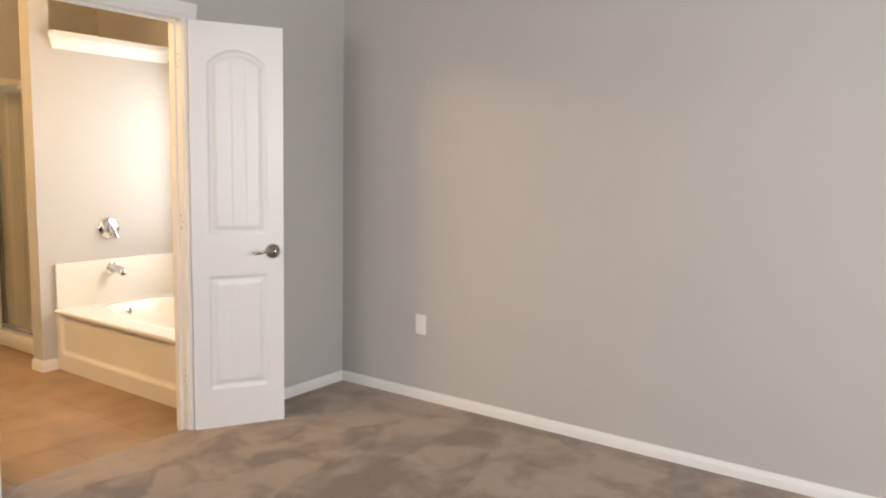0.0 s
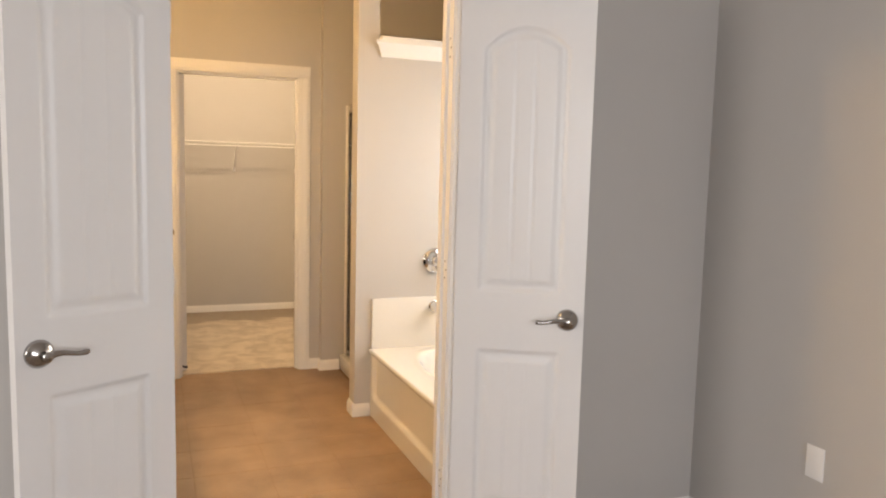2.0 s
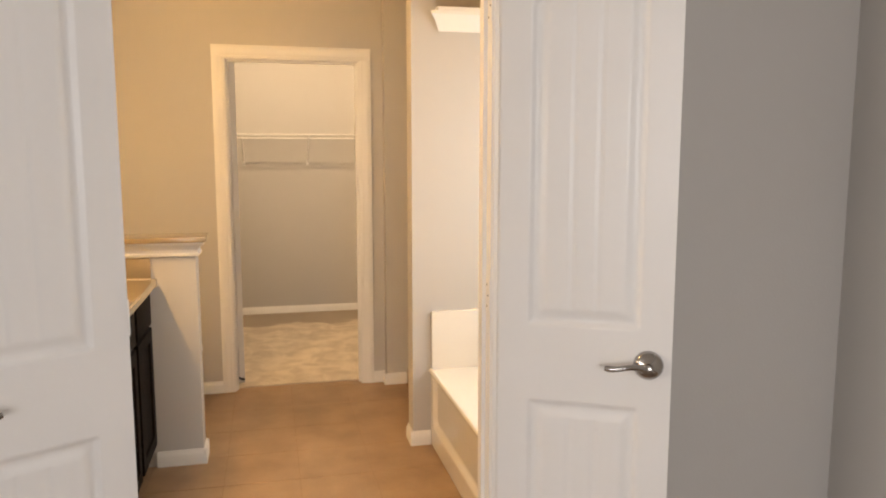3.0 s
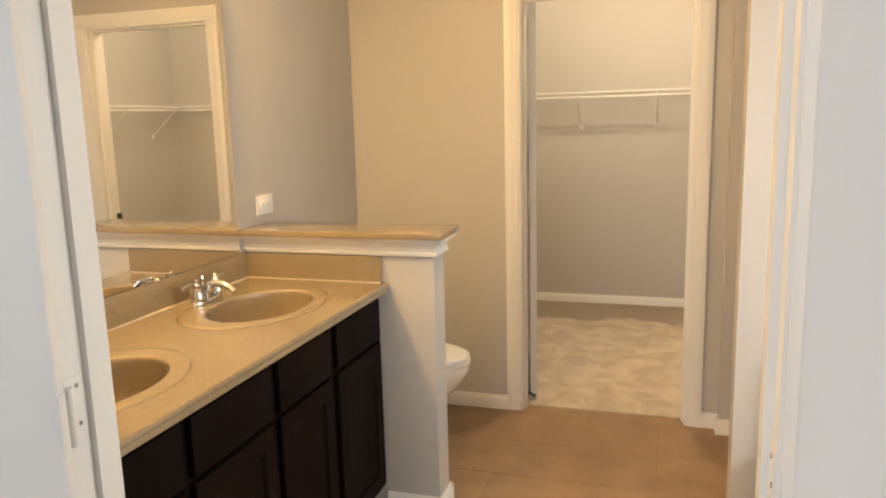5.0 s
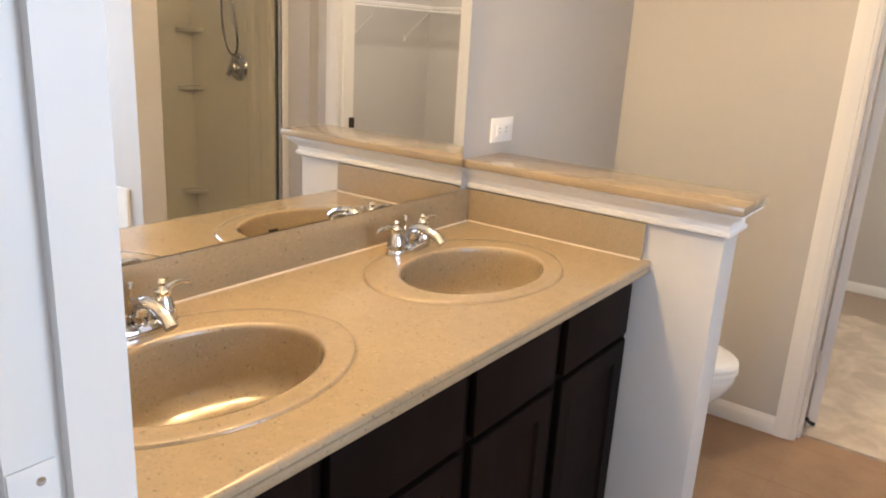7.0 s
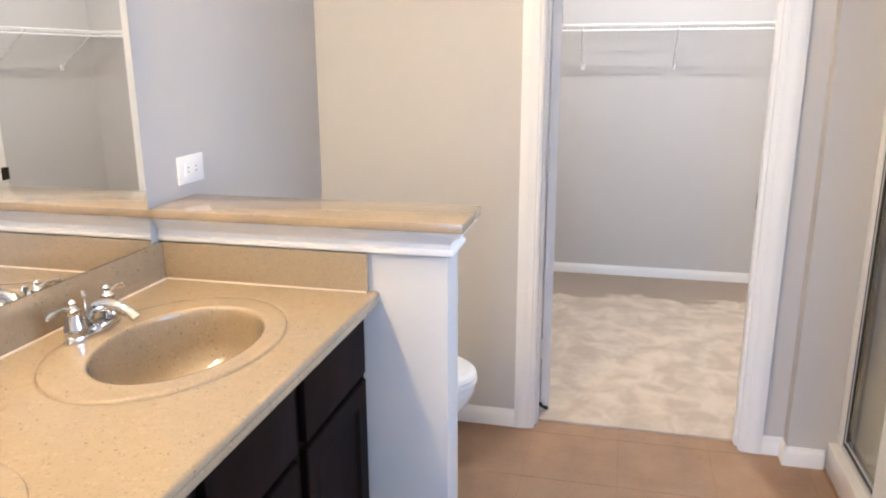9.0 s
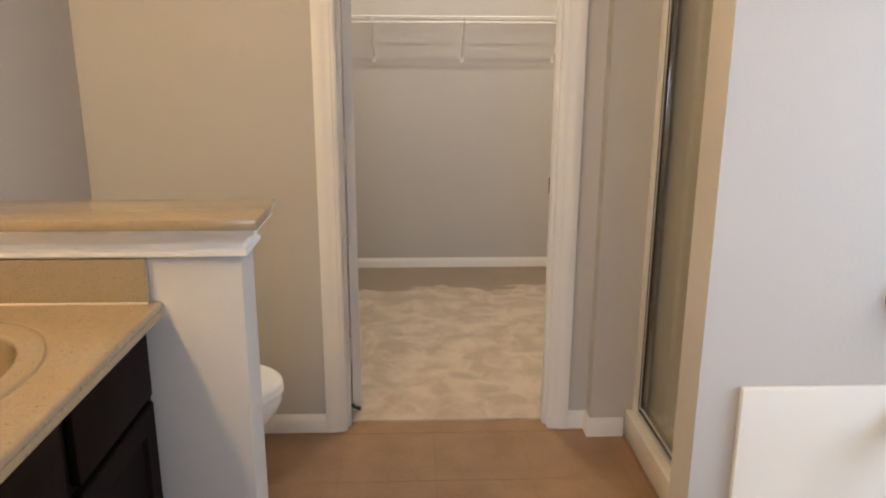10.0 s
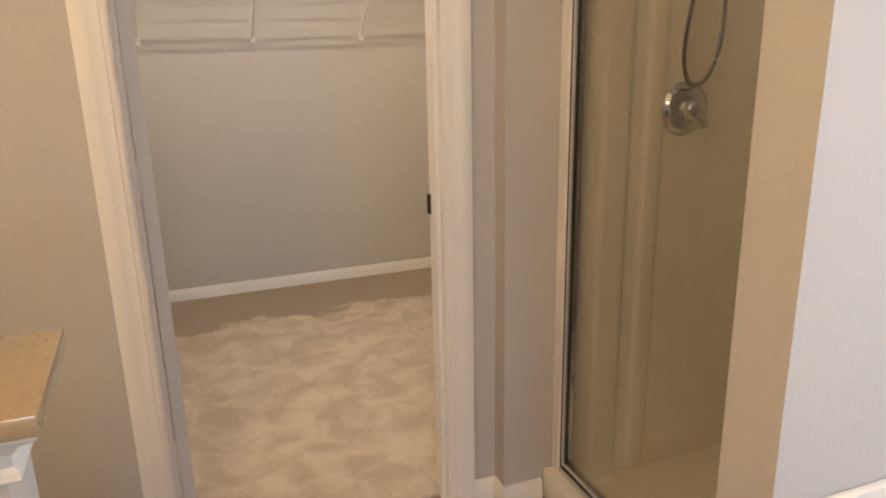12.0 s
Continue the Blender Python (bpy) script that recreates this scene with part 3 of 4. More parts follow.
def field_mesh(cx):
    """Raised oval field with an crisp step round its edge, down to the bowl's rim."""
    bm = bmesh.new()
    outer = [(1.050, 0.0002), (1.022, 0.0003), (1.010, 0.0), (1.006, -0.0013), (0.999, -0.0014), (0.994, 0.0008), (0.989, 0.0028), (0.982, 0.0034), (0.93, 0.0036)]
    rings = []
    for q, z in outer:
        rings.append([(cx + FIELD[0] * q * math.cos(a), 0.905 + FIELD[1] * q * math.sin(a), 0.9015 + z) for a in [k * math.tau / 144 for k in range(144)]])
    rim = [(cx + BOWL[0] * 1.085 * math.cos(a), 0.925 + BOWL[1] * 1.085 * math.sin(a), 0.9052) for a in [k * math.tau / 144 for k in range(144)]]
    last = rings[-1]
    for f in (0.33, 0.66, 1.0):
        rings.append([tuple(p + f * (q - p) for p, q in zip(u, v)) for u, v in zip(last, rim)])
    rows = [[bm.verts.new(c) for c in ring] for ring in rings]
    for a, b in zip(rows, rows[1:]):
        for k in range(144):
            bm.faces.new((a[k], a[(k + 1) % 144], b[(k + 1) % 144], b[k]))
    return bm


def bowl_mesh(cx):
    """Oval bowl with a rolled rim, steep sides and a dished floor."""
    bm = bmesh.new()
    rings = []
    prof = [(1.095, 0.0001), (1.05, 0.0006), (1.022, 0.0), (1.006, -0.0028), (0.997, -0.009), (0.991, -0.018), (0.982, -0.036), (0.970, -0.060), (0.950, -0.086), (0.910, -0.110), (0.83, -0.129), (0.70, -0.138), (0.52, -0.147), (0.30, -0.152), (0.12, -0.154)]
    for q, z in prof:
        sag = 0.012 * (1 - smoothstep(0.5, 1.0, q))
        rings.append([bm.verts.new((cx + BOWL[0] * q * math.cos(a), 0.925 - sag + BOWL[1] * q * math.sin(a), 0.905 + z)) for a in [k * math.tau / 72 for k in range(72)]])
    for a, b in zip(rings, rings[1:]):
        for k in range(72):
            bm.faces.new((a[k], a[(k + 1) % 72], b[(k + 1) % 72], b[k]))
    bm.faces.new(rings[-1])
    return bm


def worktop_mesh():
    bm = bmesh.new()
    nu, nv = 250, 98
    y0, y1, zt = S + 0.001, 1.205, 0.905
    x0, x1 = VX0 + 0.001, VX1 - 0.001
    top = sheet(bm, nu, nv, lambda i, j: (x0 + (x1 - x0) * i / nu, y0 + (y1 - y0) * j / nv, zt - 0.0035))
    inside = []
    for f in bm.faces:
        c = f.calc_center_median()
        if any(math.hypot((c.x - cx) / FIELD[0], (c.y - 0.905) / FIELD[1]) < 1.018 for cx in SINKS):
            inside.append(f)
    bmesh.ops.delete(bm, geom=inside, context="FACES")
    last = [top[i][nv] for i in range(nu + 1)]
    for dy, dz in ((0.004, -0.0015), (0.007, -0.006), (0.008, -0.012), (0.005, -0.016), (0.005, -0.020), (0.007, -0.024), (0.006, -0.032), (0.0, -0.036), (-0.05, -0.036)):
        row = [bm.verts.new((x0 + (x1 - x0) * i / nu, y1 + dy, zt - 0.0035 + dz)) for i in range(nu + 1)]
        for i in range(nu):
            bm.faces.new((last[i], last[i + 1], row[i + 1], row[i]))
        last = row
    return bm


worktop = thing("worktop", "tan speckled stone vanity top with two oval bowls", "vanity top")
part("slab", worktop_mesh(), STONE, worktop, smooth=40)
part("back_splash", boxes((VX0 + 0.022, VX1 - 0.002, S + 0.0005, S + 0.020, 0.9025, 1.001), bevel=0.003), STONE, worktop)
part("side_splash", boxes((VX0 + 0.001, VX0 + 0.020, S + 0.0005, 1.188, 0.9028, 0.999), bevel=0.003), STONE, worktop)
part("caulk", boxes((VX0 + 0.0215, VX1 - 0.002, S + 0.0195, S + 0.0235, 0.9012, 0.9052), (VX0 + 0.0195, VX0 + 0.0235, S + 0.0237, 1.186, 0.9012, 0.9052), bevel=0.001), CAULK, worktop, "pale bead of sealant")
for cx in SINKS:
    part("bowl_surround", field_mesh(cx), STONE, worktop, smooth=60)
    part("bowl", bowl_mesh(cx), STONE, worktop, smooth=70)
    d = part("drain", lathe(bmesh.new(), [(0.022, 0), (0.022, 0.002), (0.017, 0.003), (0.015, 0.001), (0.013, 0.004), (0.002, 0.006)], pose(cx, 0.912, 0.7512), 24), CHROME, worktop, "chrome pop-up drain")
    part("overflow_slot", boxes((cx - 0.014, cx + 0.014, 1.061, 1.070, 0.850, 0.858), bevel=0.001), DARK, worktop)

vanity = thing("vanity_cabinet", "dark espresso wooden double vanity cabinet", "cabinet")
part("body", boxes((VX0 + 0.002, VX1 - 0.002, S + 0.002, VF - 0.019, 0.10, 0.700), (VX0 + 0.002, VX1 - 0.002, S + 0.002, S + 0.02, 0.700, 0.866), (VX0 + 0.002, VX0 + 0.02, S + 0.02, VF - 0.019, 0.700, 0.866), (VX1 - 0.02, VX1 - 0.002, S + 0.02, VF - 0.019, 0.700, 0.866)), ESPRESSO, vanity)
part("toe_kick", boxes((VX0 + 0.002, VX1 - 0.002, VF - 0.085, VF - 0.07, 0.0, 0.10)), DARK, vanity)
BAYS = [(-3.812, -3.452), (-3.408, -3.085), (-3.048, -2.700), (-2.664, -2.372)]
frame_rows = [(VX0 + 0.002, VX1 - 0.002, VF - 0.019, VF, 0.836, 0.866), (VX0 + 0.002, VX1 - 0.002, VF - 0.019, VF, 0.675, 0.712), (VX0 + 0.002, VX1 - 0.002, VF - 0.019, VF, 0.10, 0.135)]
edges = [VX0 + 0.002] + [q for a, b in BAYS for q in (a + 0.012, b - 0.012)] + [VX1 - 0.002]
for a, b in zip(edges[0::2], edges[1::2]):
    frame_rows += [(a, b, VF - 0.019, VF - 0.0003, 0.135, 0.675), (a, b, VF - 0.019, VF - 0.0003, 0.712, 0.836)]
part("face_frame", boxes(*frame_rows), ESPRESSO, vanity)


def shaker(x0, x1, z0, z1, rail):
    """A framed front with a chamfered recess and a flat panel."""
    y0, y1 = VF + 0.0008, VF + 0.019
    bm = bmesh.new()
    loops = []
    for inset, y in ((0, y0), (0, y1 - 0.003), (0.003, y1), (rail, y1), (rail + 0.008, y1 - 0.009), (rail + 0.016, y1 - 0.010)):
        loops.append([bm.verts.new(c) for c in ((x0 + inset, y, z0 + inset), (x1 - inset, y, z0 + inset), (x1 - inset, y, z1 - inset), (x0 + inset, y, z1 - inset))])
    for a, b in zip(loops, loops[1:]):
        for k in range(4):
            bm.faces.new((a[k], a[(k + 1) % 4], b[(k + 1) % 4], b[k]))
    bm.faces.new(loops[0][::-1])
    bm.faces.new(loops[-1])
    return bm


def slab_front(x0, x1, z0, z1):
    return boxes((x0, x1, VF + 0.0008, VF + 0.019, z0, z1), bevel=0.004)


for a, b in BAYS:
    part("drawer_front", slab_front(a, b, 0.700, 0.846), ESPRESSO, vanity, smooth=20)
    part("door", shaker(a, b, 0.125, 0.684, 0.055), ESPRESSO, vanity, smooth=20)


def faucet(x):
    """Centre-set chrome tap: oval base, two lever handles and a low spout."""
    root = thing("faucet", "chrome centre-set faucet with two lever handles", "faucet", pose(x, 0.722, 0.9055), group="vanity faucets")
    part("base", lathe(bmesh.new(), [(0.078, 0), (0.080, 0.003), (0.078, 0.012), (0.070, 0.018), (0.05, 0.020)], Matrix(), 32, 1.0, 0.36), CHROME, root)
    for s in (-1, 1):
        h = part("handle", lathe(bmesh.new(), [(0.022, 0.012), (0.023, 0.020), (0.021, 0.034), (0.016, 0.048), (0.013, 0.056), (0.015, 0.060), (0.015, 0.066), (0.009, 0.070), (0.006, 0.076), (0.008, 0.081), (0.005, 0.086), (0.001, 0.088)], pose(s * 0.052, 0, 0), 20), CHROME, root)
        pts = [(s * (0.052 + q), -0.006 * q / 0.05, 0.064 + 0.010 * math.sin(q * 45)) for q in (0.0, 0.012, 0.026, 0.040, 0.054, 0.064)]
        part("lever", tube(bmesh.new(), pts, [0.007, 0.006, 0.0048, 0.0045, 0.0062, 0.004], 10), CHROME, h)
    pts = [(0, 0.0, 0.012), (0, 0.004, 0.040), (0, 0.018, 0.058), (0, 0.042, 0.064), (0, 0.068, 0.060), (0, 0.092, 0.050), (0, 0.104, 0.038)]
    part("spout", tube(bmesh.new(), pts, [0.021, 0.018, 0.0155, 0.0135, 0.0125, 0.012, 0.0125], 16), CHROME, root)
    part("lift_rod", tube(bmesh.new(), [(0, -0.016, 0.015), (0, -0.016, 0.075), (0, -0.016, 0.078), (0, -0.016, 0.088)], [0.0025, 0.0025, 0.006, 0.005], 10), CHROME, root)
    return root


for cx in SINKS:
    faucet(cx)

# ---- mirror and lamps ----
mirror = thing("mirror", "large frameless wall mirror above the vanity", "mirror")
part("glass", boxes((-3.782, VX1 - 0.004, S + 0.004, S + 0.020, 1.003, 2.03)), MIRROR, mirror, smooth=None)
part("backing", boxes((-3.7805, VX1 - 0.0055, S + 0.001, S + 0.0039, 1.0035, 2.029)), DARK, mirror)

lamp = thing("vanity_lamp", "four-globe vanity lamp above the mirror", "lamp", pose(-3.06, S, 2.20))
part("back_plate", boxes((-0.42, 0.42, 0.0005, 0.022, -0.055, 0.055), bevel=0.004), NICKEL, lamp)
for k in range(4):
    gx = -0.315 + 0.21 * k
    g = part("globe", lathe(bmesh.new(), [(0.002, -0.052)] + [(0.052 * math.sin(a), -0.052 * math.cos(a)) for a in [0.3 + 0.28 * i for i in range(9)]] + [(0.012, 0.054)], pose(gx, 0.115, -0.005), 20), GLOBE, lamp, "lit frosted globe")
    part("socket", tube(bmesh.new(), [(gx, 0.022, 0.06), (gx, 0.075, 0.068), (gx, 0.115, 0.062), (gx, 0.115, 0.048)], [0.010, 0.010, 0.018, 0.020], 12), NICKEL, lamp)


def ceiling_lamp(x, y, label):
    root = thing("ceiling_lamp", label, "lamp", pose(x, y, H))
    part("socket", lathe(bmesh.new(), [(0.018, -0.058), (0.024, -0.056), (0.026, -0.030), (0.052, -0.020), (0.056, -0.0005), (0.03, -0.0005)], Matrix(), 32), PLASTIC, root)
    part("bulb", lathe(bmesh.new(), [(0.002, -0.138)] + [(0.028 * math.sin(a), -0.110 - 0.028 * math.cos(a)) for a in [0.3 + 0.28 * i for i in range(8)]] + [(0.015, -0.075), (0.013, -0.0585)], Matrix(), 24), DOME, root, "lit frosted bulb")
    return root


ceiling_lamp(-5.745, 2.0, "lit bare bulb in a white closet ceiling socket")

# ---- toilet ----
toilet = thing("toilet", "white porcelain toilet with its lid down", "toilet", pose(-4.455, S, 0))


def oval_loft(rows, sides=36):
    """rows of (z, back, front, half width): egg-shaped sections along y."""
    bm = bmesh.new()
    rings = []
    for z, y0, y1, w in rows:
        c, h = (y0 + y1) / 2, (y1 - y0) / 2
        ring = []
        for k in range(sides):
            a = k * math.tau / sides
            yy = math.sin(a)
            ring.append(bm.verts.new((w * math.cos(a) * (1 - 0.10 * yy), c + h * yy, z)))
        rings.append(ring)
    for a, b in zip(rings, rings[1:]):
        for k in range(sides):
            bm.faces.new((a[k], a[(k + 1) % sides], b[(k + 1) % sides], b[k]))
    bm.faces.new(rings[0][::-1])
    bm.faces.new(rings[-1])
    return bm


part("bowl", oval_loft([(0.0, 0.16, 0.56, 0.115), (0.02, 0.16, 0.56, 0.115), (0.10, 0.18, 0.54, 0.10), (0.18, 0.18, 0.57, 0.115), (0.25, 0.18, 0.64, 0.145), (0.32, 0.19, 0.70, 0.172), (0.365, 0.19, 0.722, 0.182), (0.385, 0.20, 0.722, 0.182), (0.392, 0.21, 0.715, 0.176)]), PORCELAIN, toilet, smooth=60)
part("seat", oval_loft([(0.394, 0.215, 0.722, 0.180), (0.398, 0.21, 0.728, 0.186), (0.410, 0.21, 0.728, 0.186), (0.414, 0.215, 0.722, 0.180)]), PLASTIC, toilet, smooth=60)
part("lid", oval_loft([(0.418, 0.215, 0.720, 0.180), (0.421, 0.21, 0.727, 0.186), (0.432, 0.21, 0.725, 0.185), (0.440, 0.225, 0.705, 0.170), (0.443, 0.26, 0.66, 0.13)]), PLASTIC, toilet, smooth=60)
part("tank", boxes((-0.215, 0.215, 0.012, 0.20, 0.37, 0.72), bevel=0.02), PORCELAIN, toilet)
part("tank_lid", boxes((-0.225, 0.225, 0.008, 0.212, 0.721, 0.758), bevel=0.012), PORCELAIN, toilet)
part("flush_lever", tube(bmesh.new(), [(-0.15, 0.20, 0.665), (-0.15, 0.215, 0.665), (-0.11, 0.222, 0.66), (-0.075, 0.222, 0.655)], [0.010, 0.008, 0.006, 0.007], 10), CHROME, toilet)

# ---- bathtub ----
TX0, TX1, TF, TZ = -3.833, WT - 0.002, 2.494, 0.395
tub = thing("bathtub", "white acrylic alcove bathtub with a recessed apron", "bathtub")


def tub_depth(x, y):
    cx, cy = (TX0 + TX1) / 2 + 0.01, (TF + N) / 2 + 0.005
    q = (abs((x - cx) / 0.64) ** 3.2 + abs((y - cy) / 0.335) ** 3.2) ** (1 / 3.2)
    z = 0.004 * (1 - smoothstep(1.05, 1.12, q))
    return z - 0.33 * (1 - smoothstep(0.70, 1.02, q))


def tub_mesh():
    bm = bmesh.new()
    nu, nv = 150, 92
    top = sheet(bm, nu, nv, lambda i, j: (TX0 + (TX1 - TX0) * i / nu, TF + (N - 0.002 - TF) * j / nv, TZ + tub_depth(TX0 + (TX1 - TX0) * i / nu, TF + (N - 0.002 - TF) * j / nv)))
    last = [top[i][0] for i in range(nu + 1)]
    for dy, dz in ((-0.006, -0.002), (-0.010, -0.008), (-0.010, -0.020), (-0.006, -0.026), (0.0, -0.028)):
        row = [bm.verts.new((TX0 + (TX1 - TX0) * i / nu, TF + dy, TZ + dz)) for i in range(nu + 1)]
        for i in range(nu):
            bm.faces.new((last[i], last[i + 1], row[i + 1], row[i]))
        last = row
    return bm


part("basin", tub_mesh(), ACRYLIC, tub, smooth=50)


def apron_mesh():
    """Front panel with a rounded recess."""
    bm = bmesh.new()
    nu, nv = 150, 40
    w, h = TX1 - TX0, TZ - 0.028

    def at(i, j):
        u, v = w * i / nu, h * j / nv
        r = 0.05
        du, dv = max(0.035 + r - u, u - (w - 0.035 - r), 0.0), max(0.105 + r - v, 0.0)
        s = r - math.hypot(du, dv)
        s = min(s, h + 0.05 - v)
        return (TX0 + u, TF + 0.002 + 0.020 * smoothstep(0.0, 0.022, s), v)

    sheet(bm, nu, nv, at)
    return bm


part("apron", apron_mesh(), ACRYLIC, tub, smooth=50)
part("end_splash", boxes((TX0, TX0 + 0.020, TF + 0.002, N - 0.022, TZ - 0.002, 0.690), bevel=0.006), ACRYLIC, tub)
part("back_splash", boxes((TX0 + 0.0, TX1, N - 0.0215, N - 0.001, TZ - 0.002, 0.692), bevel=0.006), ACRYLIC, tub)
part("overflow_plate", lathe(bmesh.new(), [(0.036, 0), (0.037, 0.005), (0.030, 0.012), (0.012, 0.015), (0.010, 0.024), (0.004, 0.026)], pose(TX0 + 0.160, 2.890, 0.344, 0, 66, 0), 28), CHROME, tub, "round chrome overflow plate")

valve = thing("tub_valve", "round chrome bathtub valve with a lever", "valve", pose(-3.835, 2.880, 0.900, 0, 90, 0))
part("escutcheon", lathe(bmesh.new(), [(0.074, 0), (0.075, 0.004), (0.070, 0.012), (0.060, 0.020), (0.046, 0.025), (0.032, 0.027)], Matrix(), 40), CHROME, valve)
part("knob", lathe(bmesh.new(), [(0.030, 0.018), (0.030, 0.040), (0.026, 0.050), (0.014, 0.056)], Matrix(), 28), CHROME, valve)
part("lever", tube(bmesh.new(), [(0.0, 0, 0.044), (0.022, 0.008, 0.052), (0.042, 0.014, 0.056), (0.060, 0.019, 0.059)], [0.014, 0.012, 0.010, 0.011], 12), CHROME, valve)

spout = thing("tub_spout", "chrome bathtub spout above the tub", "spout", pose(TX0 + 0.020, 2.876, 0.618))
part("body", tube(bmesh.new(), [(0.0, 0, 0.012), (0.02, 0, 0.012), (0.06, 0, 0.010), (0.10, 0, 0.006), (0.125, 0, 0.0), (0.135, 0, -0.010), (0.137, 0, -0.026)], [0.032, 0.029, 0.027, 0.026, 0.025, 0.022, 0.019], 20), CHROME, spout)
part("flange", lathe(bmesh.new(), [(0.036, 0), (0.036, 0.004), (0.030, 0.009)], pose(0.0, 0, 0.012, 0, 90, 0), 24), CHROME, spout)

# ledge of the high opening
bm = bmesh.new()
LEDGE = [(0, 0), (0.010, 0), (0.012, 0.012), (0.030, 0.050), (0.046, 0.066), (0.052, 0.072), (0.052, 0.088), (0, 0.088)]
extrude_profile(bm, LEDGE, 1, 2.489, N - 0.055, lambda s, o, u: (-3.8345 + o, s + (0.052 - o) * (1 if s < 3 else -1), 2.052 + u))
box(bm, -3.97, -3.786, 2.5225, N - 0.03, 2.1402, 2.160, bevel=0.003)
structure("trim_ledge", bm, WHITE, "white moulded ledge of the high opening", "ledge")

# ---- shower ----
shower = thing("shower_stall", "beige moulded shower stall with fluted corner panels", "shower")
SX0, SX1, SF = -4.868, -3.955, 2.56
part("pan", boxes((SX0 + 0.001, SX1 - 0.001, SF + 0.09, N - 0.001, 0.0, 0.045), bevel=0.004), ACRYLIC, shower)
part("curb", boxes((SX0 + 0.001, SX1 - 0.001, SF, SF + 0.0895, 0.0, 0.108), bevel=0.010), ACRYLIC, shower, "white moulded curb")


def fluted(n, at):
    """Wall panel whose face steps in shallow vertical flutes; at(s, d, z)."""
    bm = bmesh.new()
    L = 0.80

    def d(s):
        v = 0.020
        for c, w in ((0.11, 0.05), (0.235, 0.035)):
            v += 0.007 * (smoothstep(c - w, c - w + 0.014, s) - smoothstep(c + w - 0.014, c + w, s))
        return v

    sheet(bm, n, 2, lambda i, j: at(L * i / n, d(L * i / n), (0.046, 1.0, 1.93)[j]))
    return bm


part("wall_panel", fluted(120, lambda s, d, z: (SX0 + d, SF + 0.09 + s, z)), SURROUND, shower, smooth=40)
part("wall_panel", fluted(120, lambda s, d, z: (SX1 - d, SF + 0.09 + s, z)), SURROUND, shower, smooth=40)
part("wall_panel", boxes((SX0 + 0.02, SX1 - 0.02, N - 0.022, N - 0.001, 0.046, 1.93), bevel=0.004), SURROUND, shower)
for z in (0.12, 0.42, 1.06, 1.40):
    bm = bmesh.new()
    cx, cy = SX0 + 0.0205, N - 0.0225
    lo, hi = [], []
    for k in range(13):
        a = -math.pi / 2 * k / 12
        lo.append(bm.verts.new((cx + 0.105 * math.cos(a), cy + 0.105 * math.sin(a), z - 0.022)))
        hi.append(bm.verts.new((cx + 0.115 * math.cos(a), cy + 0.115 * math.sin(a), z)))
    c0, c1 = bm.verts.new((cx, cy, z - 0.022)), bm.verts.new((cx, cy, z))
    for k in range(12):
        bm.faces.new((lo[k], lo[k + 1], hi[k + 1], hi[k]))
    bm.faces.new([c0] + lo)
    bm.faces.new([c1] + hi)
    bm.faces.new((c0, c1, hi[0], lo[0]))
    bm.faces.new((c0, c1, hi[-1], lo[-1]))
    part("corner_shelf", bm, SURROUND, shower)
part("drain", lathe(bmesh.new(), [(0.05, 0), (0.05, 0.002), (0.04, 0.003)], pose(-4.4, 3.02, 0.0455), 24), CHROME, shower)

enclosure = thing("shower_door", "framed glass shower door in chrome", "shower door")
GY, GT = 2.612, 1.862
part("wall_channel", boxes((SX0 + 0.001, SX0 + 0.040, GY - 0.022, GY + 0.022, 0.109, GT), bevel=0.002), WHITE, enclosure, "white enamelled wall channel")
part("wall_channel", boxes((SX1 - 0.030, SX1 - 0.001, GY - 0.016, GY + 0.016, 0.109, GT), bevel=0.002), CHROME, enclosure)
part("header", boxes((SX0 + 0.040, SX1 - 0.030, GY - 0.02, GY + 0.02, GT - 0.035, GT), bevel=0.003), CHROME, enclosure)
part("bottom_track", boxes((SX0 + 0.040, SX1 - 0.030, GY - 0.018, GY + 0.018, 0.109, 0.130), bevel=0.003), CHROME, enclosure)
part("gasket", boxes((SX0 + 0.0402, SX0 + 0.0445, GY - 0.0135, GY + 0.012, 0.131, GT - 0.036)), RUBBER, enclosure, "black rubber seal")
panel = part("door_stile", boxes((SX0 + 0.0447, SX0 + 0.066, GY - 0.013, GY + 0.013, 0.134, GT - 0.037), (SX1 - 0.052, SX1 - 0.032, GY - 0.013, GY + 0.013, 0.134, GT - 0.037), bevel=0.002), CHROME, enclosure)
part("gasket", boxes((SX0 + 0.0662, SX0 + 0.0735, GY - 0.0134, GY - 0.0070, 0.150, GT - 0.052)), RUBBER, enclosure)
part("door_rail", boxes((SX0 + 0.066, SX1 - 0.052, GY - 0.011, GY + 0.011, 0.134, 0.150), (SX0 + 0.066, SX1 - 0.052, GY - 0.011, GY + 0.011, GT - 0.053, GT - 0.037)), CHROME, enclosure)
pane = part("pane", boxes((SX0 + 0.067, SX1 - 0.053, GY - 0.003, GY + 0.003, 0.151, GT - 0.054)), GLASS, enclosure, "tinted clear glass")
pane.visible_shadow = False

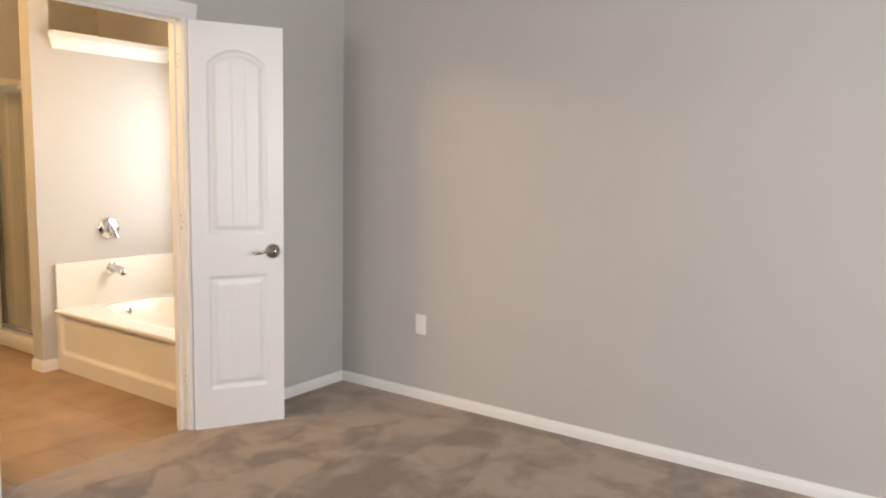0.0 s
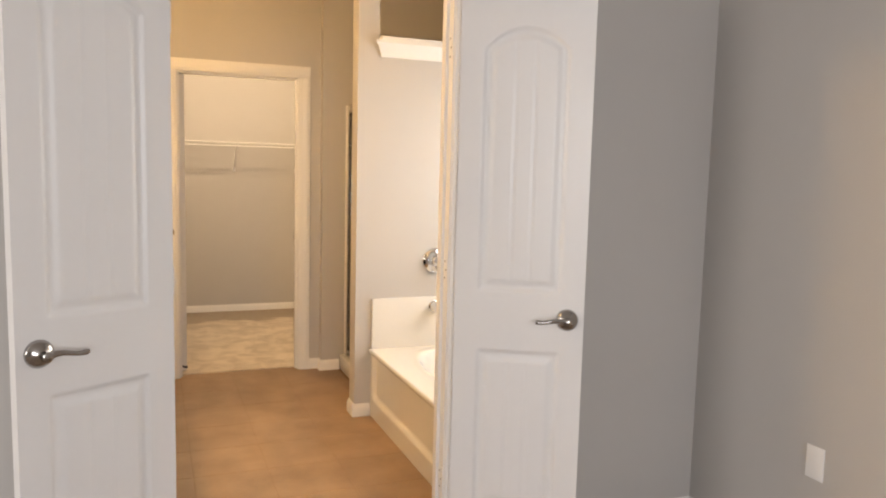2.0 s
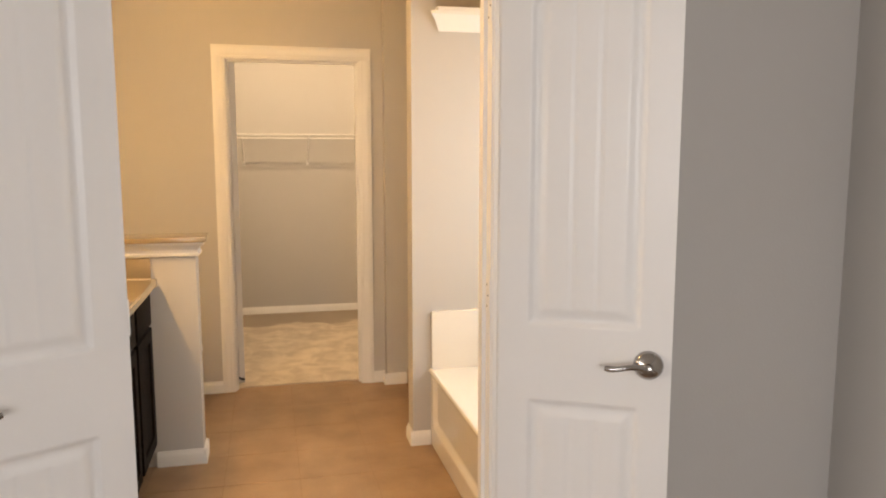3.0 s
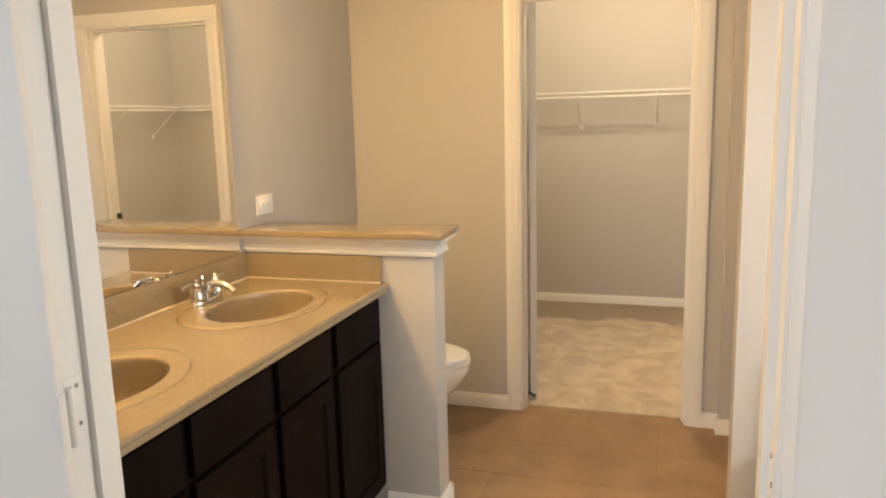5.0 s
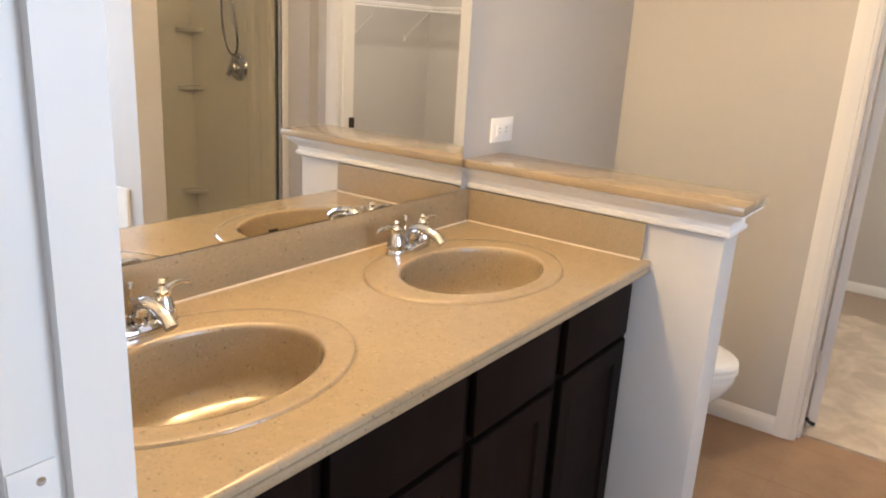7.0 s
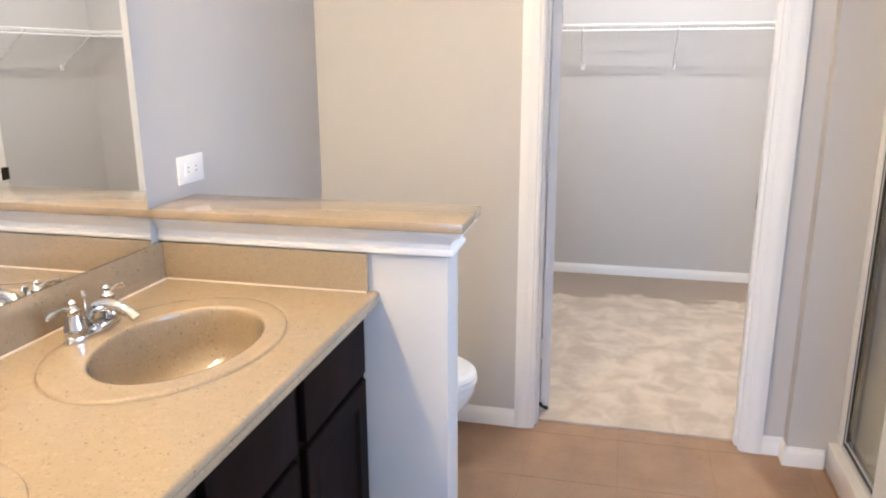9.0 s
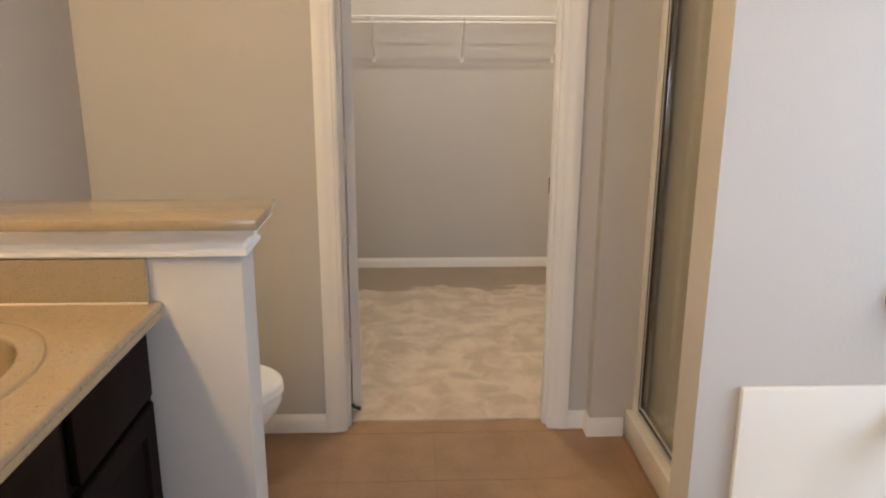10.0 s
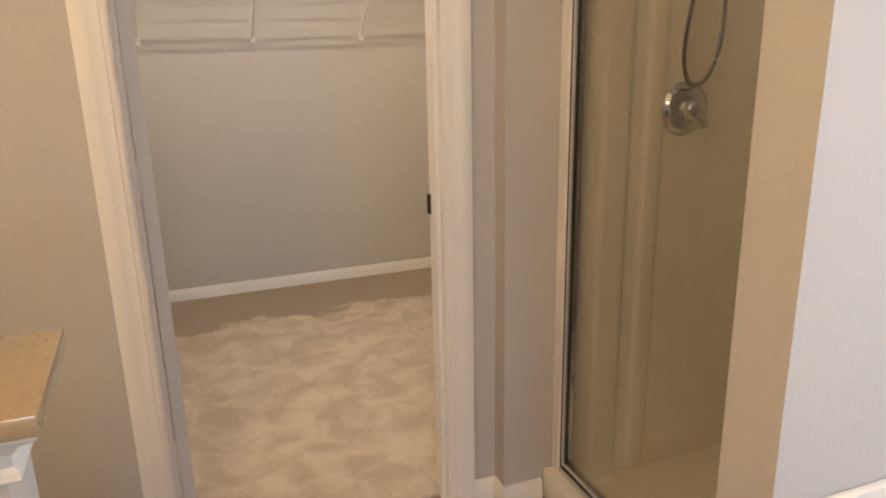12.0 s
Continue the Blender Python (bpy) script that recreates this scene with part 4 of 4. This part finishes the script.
svalve = thing("shower_valve", "round chrome shower valve with a lever", "valve", pose(SX0 + 0.0205, 2.985, 1.197, 0, 90, 0))
part("escutcheon", lathe(bmesh.new(), [(0.078, 0), (0.079, 0.004), (0.074, 0.012), (0.064, 0.020), (0.050, 0.026), (0.032, 0.029)], Matrix(), 40), CHROME, svalve)
part("knob", lathe(bmesh.new(), [(0.031, 0.026), (0.033, 0.040), (0.031, 0.052), (0.022, 0.062), (0.008, 0.066)], Matrix(), 28), CHROME, svalve)
part("lever", tube(bmesh.new(), [(0.0, 0, 0.048), (0.018, 0.012, 0.056), (0.034, 0.022, 0.059), (0.048, 0.030, 0.060)], [0.015, 0.013, 0.011, 0.012], 12), CHROME, svalve)

hand = thing("hand_shower", "chrome hand shower with a looped hose", "hand shower", pose(SX0 + 0.0205, 2.985, 0))
part("arm", tube(bmesh.new(), [(0, 0, 1.90), (0.05, 0, 1.905), (0.10, 0, 1.885), (0.13, 0, 1.86)], 0.011, 12), CHROME, hand)
part("flange", lathe(bmesh.new(), [(0.03, 0), (0.03, 0.004), (0.016, 0.012)], pose(0.0, 0, 1.90, 0, 90, 0), 20), CHROME, hand)
part("head", lathe(bmesh.new(), [(0.014, 0), (0.018, 0.03), (0.045, 0.055), (0.046, 0.065), (0.040, 0.068)], pose(0.135, 0, 1.875, 0, 140, 0), 24), CHROME, hand)
pts = []
for k in range(41):  # a long narrow loop that hangs down to just above the valve
    a = k / 40
    z = 1.84 - 0.575 * math.sin(math.pi * a) ** 0.7
    pts.append((0.10 - 0.06 * math.sin(math.pi * a), -0.012 + 0.03 * a - 0.052 * math.sin(2 * math.pi * a), z))
part("hose", tube(bmesh.new(), pts, 0.0065, 10), NICKEL, hand, "ribbed metal hose")

# ---- closet shelves ----
SZ = 1.648


def wire_shelf(label, length, m):
    """Wire shelf along x with its back at y = 0, with its front lip."""
    root = thing("wire_shelf", label, "wire shelf", m, group="closet shelves")
    bm = bmesh.new()
    for k in range(int(length / 0.0254)):
        x = 0.012 + 0.0254 * k
        tube(bm, [(x, -0.003, 0.004), (x, -0.300, 0.004), (x, -0.3045, -0.001), (x, -0.305, -0.030)], 0.0018, 4)
    part("cross_wires", bm, WIRE, root)
    for y, z, r in ((-0.004, 0, 0.0032), (-0.10, 0, 0.0030), (-0.20, 0, 0.0030), (-0.300, 0.0, 0.0056), (-0.305, -0.032, 0.0058)):
        part("rail", tube(bmesh.new(), [(0, y, z), (length, y, z)], r, 8), WIRE, root)
    return root


def bracket(parent, x):
    b = part("brace", tube(bmesh.new(), [(x, -0.292, -0.006), (x, -0.285, -0.016), (x, -0.018, -0.238), (x, -0.006, -0.246)], 0.0052, 8), WIRE, parent, "diagonal support rod")
    part("foot", boxes((x - 0.012, x + 0.012, -0.016, -0.001, -0.268, -0.230), bevel=0.002), PLASTIC, b, "white plastic foot")


back_shelf = wire_shelf("white wire shelf along the closet's back wall", N - S - 0.32, pose(BACK + 0.001, S + 0.002, SZ, 0, 0, 90))
for y in (0.95, 1.508, 2.072, 2.66):
    bracket(back_shelf, y - S - 0.002)
side_shelf = wire_shelf("white wire shelf along the closet's side wall", 1.75, pose(BACK + 0.003, N - 0.001, SZ))
for x in (0.34, 0.95, 1.55):
    bracket(side_shelf, x)

stop = thing("door_stop", "black hinge-pin door stop", "door stop")
part("body", tube(bmesh.new(), [(-5.045, 1.502, 0.055), (-5.03, 1.515, 0.05), (-5.02, 1.535, 0.05)], [0.008, 0.006, 0.009], 10), RUBBER, stop)

# ---- floor tiles ----
PITCH, GAP = 0.336, 0.0022
tile_meshes = {}
x_lines = [-5.0] + [-4.905 + PITCH * k for k in range(8)] + [-2.2415]
y_lines = [S] + [0.817 + PITCH * k for k in range(6)] + [2.552]
for x0, x1 in zip(x_lines, x_lines[1:]):
    for y0, y1 in zip(y_lines, y_lines[1:]):
        key = (round(x1 - x0, 3), round(y1 - y0, 3))
        if key not in tile_meshes:
            w, d = (key[0] - GAP) / 2, (key[1] - GAP) / 2
            bm = bmesh.new()
            lo = [bm.verts.new((sx * w, sy * d, -0.004)) for sx, sy in ((-1, -1), (1, -1), (1, 1), (-1, 1))]
            mid = [bm.verts.new((sx * w, sy * d, -0.0007)) for sx, sy in ((-1, -1), (1, -1), (1, 1), (-1, 1))]
            hi = [bm.verts.new((sx * (w - 0.0012), sy * (d - 0.0012), 0.0)) for sx, sy in ((-1, -1), (1, -1), (1, 1), (-1, 1))]
            for a, b in ((lo, mid), (mid, hi)):
                for k in range(4):
                    bm.faces.new((a[k], a[(k + 1) % 4], b[(k + 1) % 4], b[k]))
            bm.faces.new(hi)
            me = bpy.data.meshes.new("tile")
            bm.to_mesh(me)
            bm.free()
            me.materials.append(TILE)
            tile_meshes[key] = me
        ob = new("tile", tile_meshes[key])
        ob.parent = floor_bath
        ob.location = ((x0 + x1) / 2, (y0 + y1) / 2, 0.0)
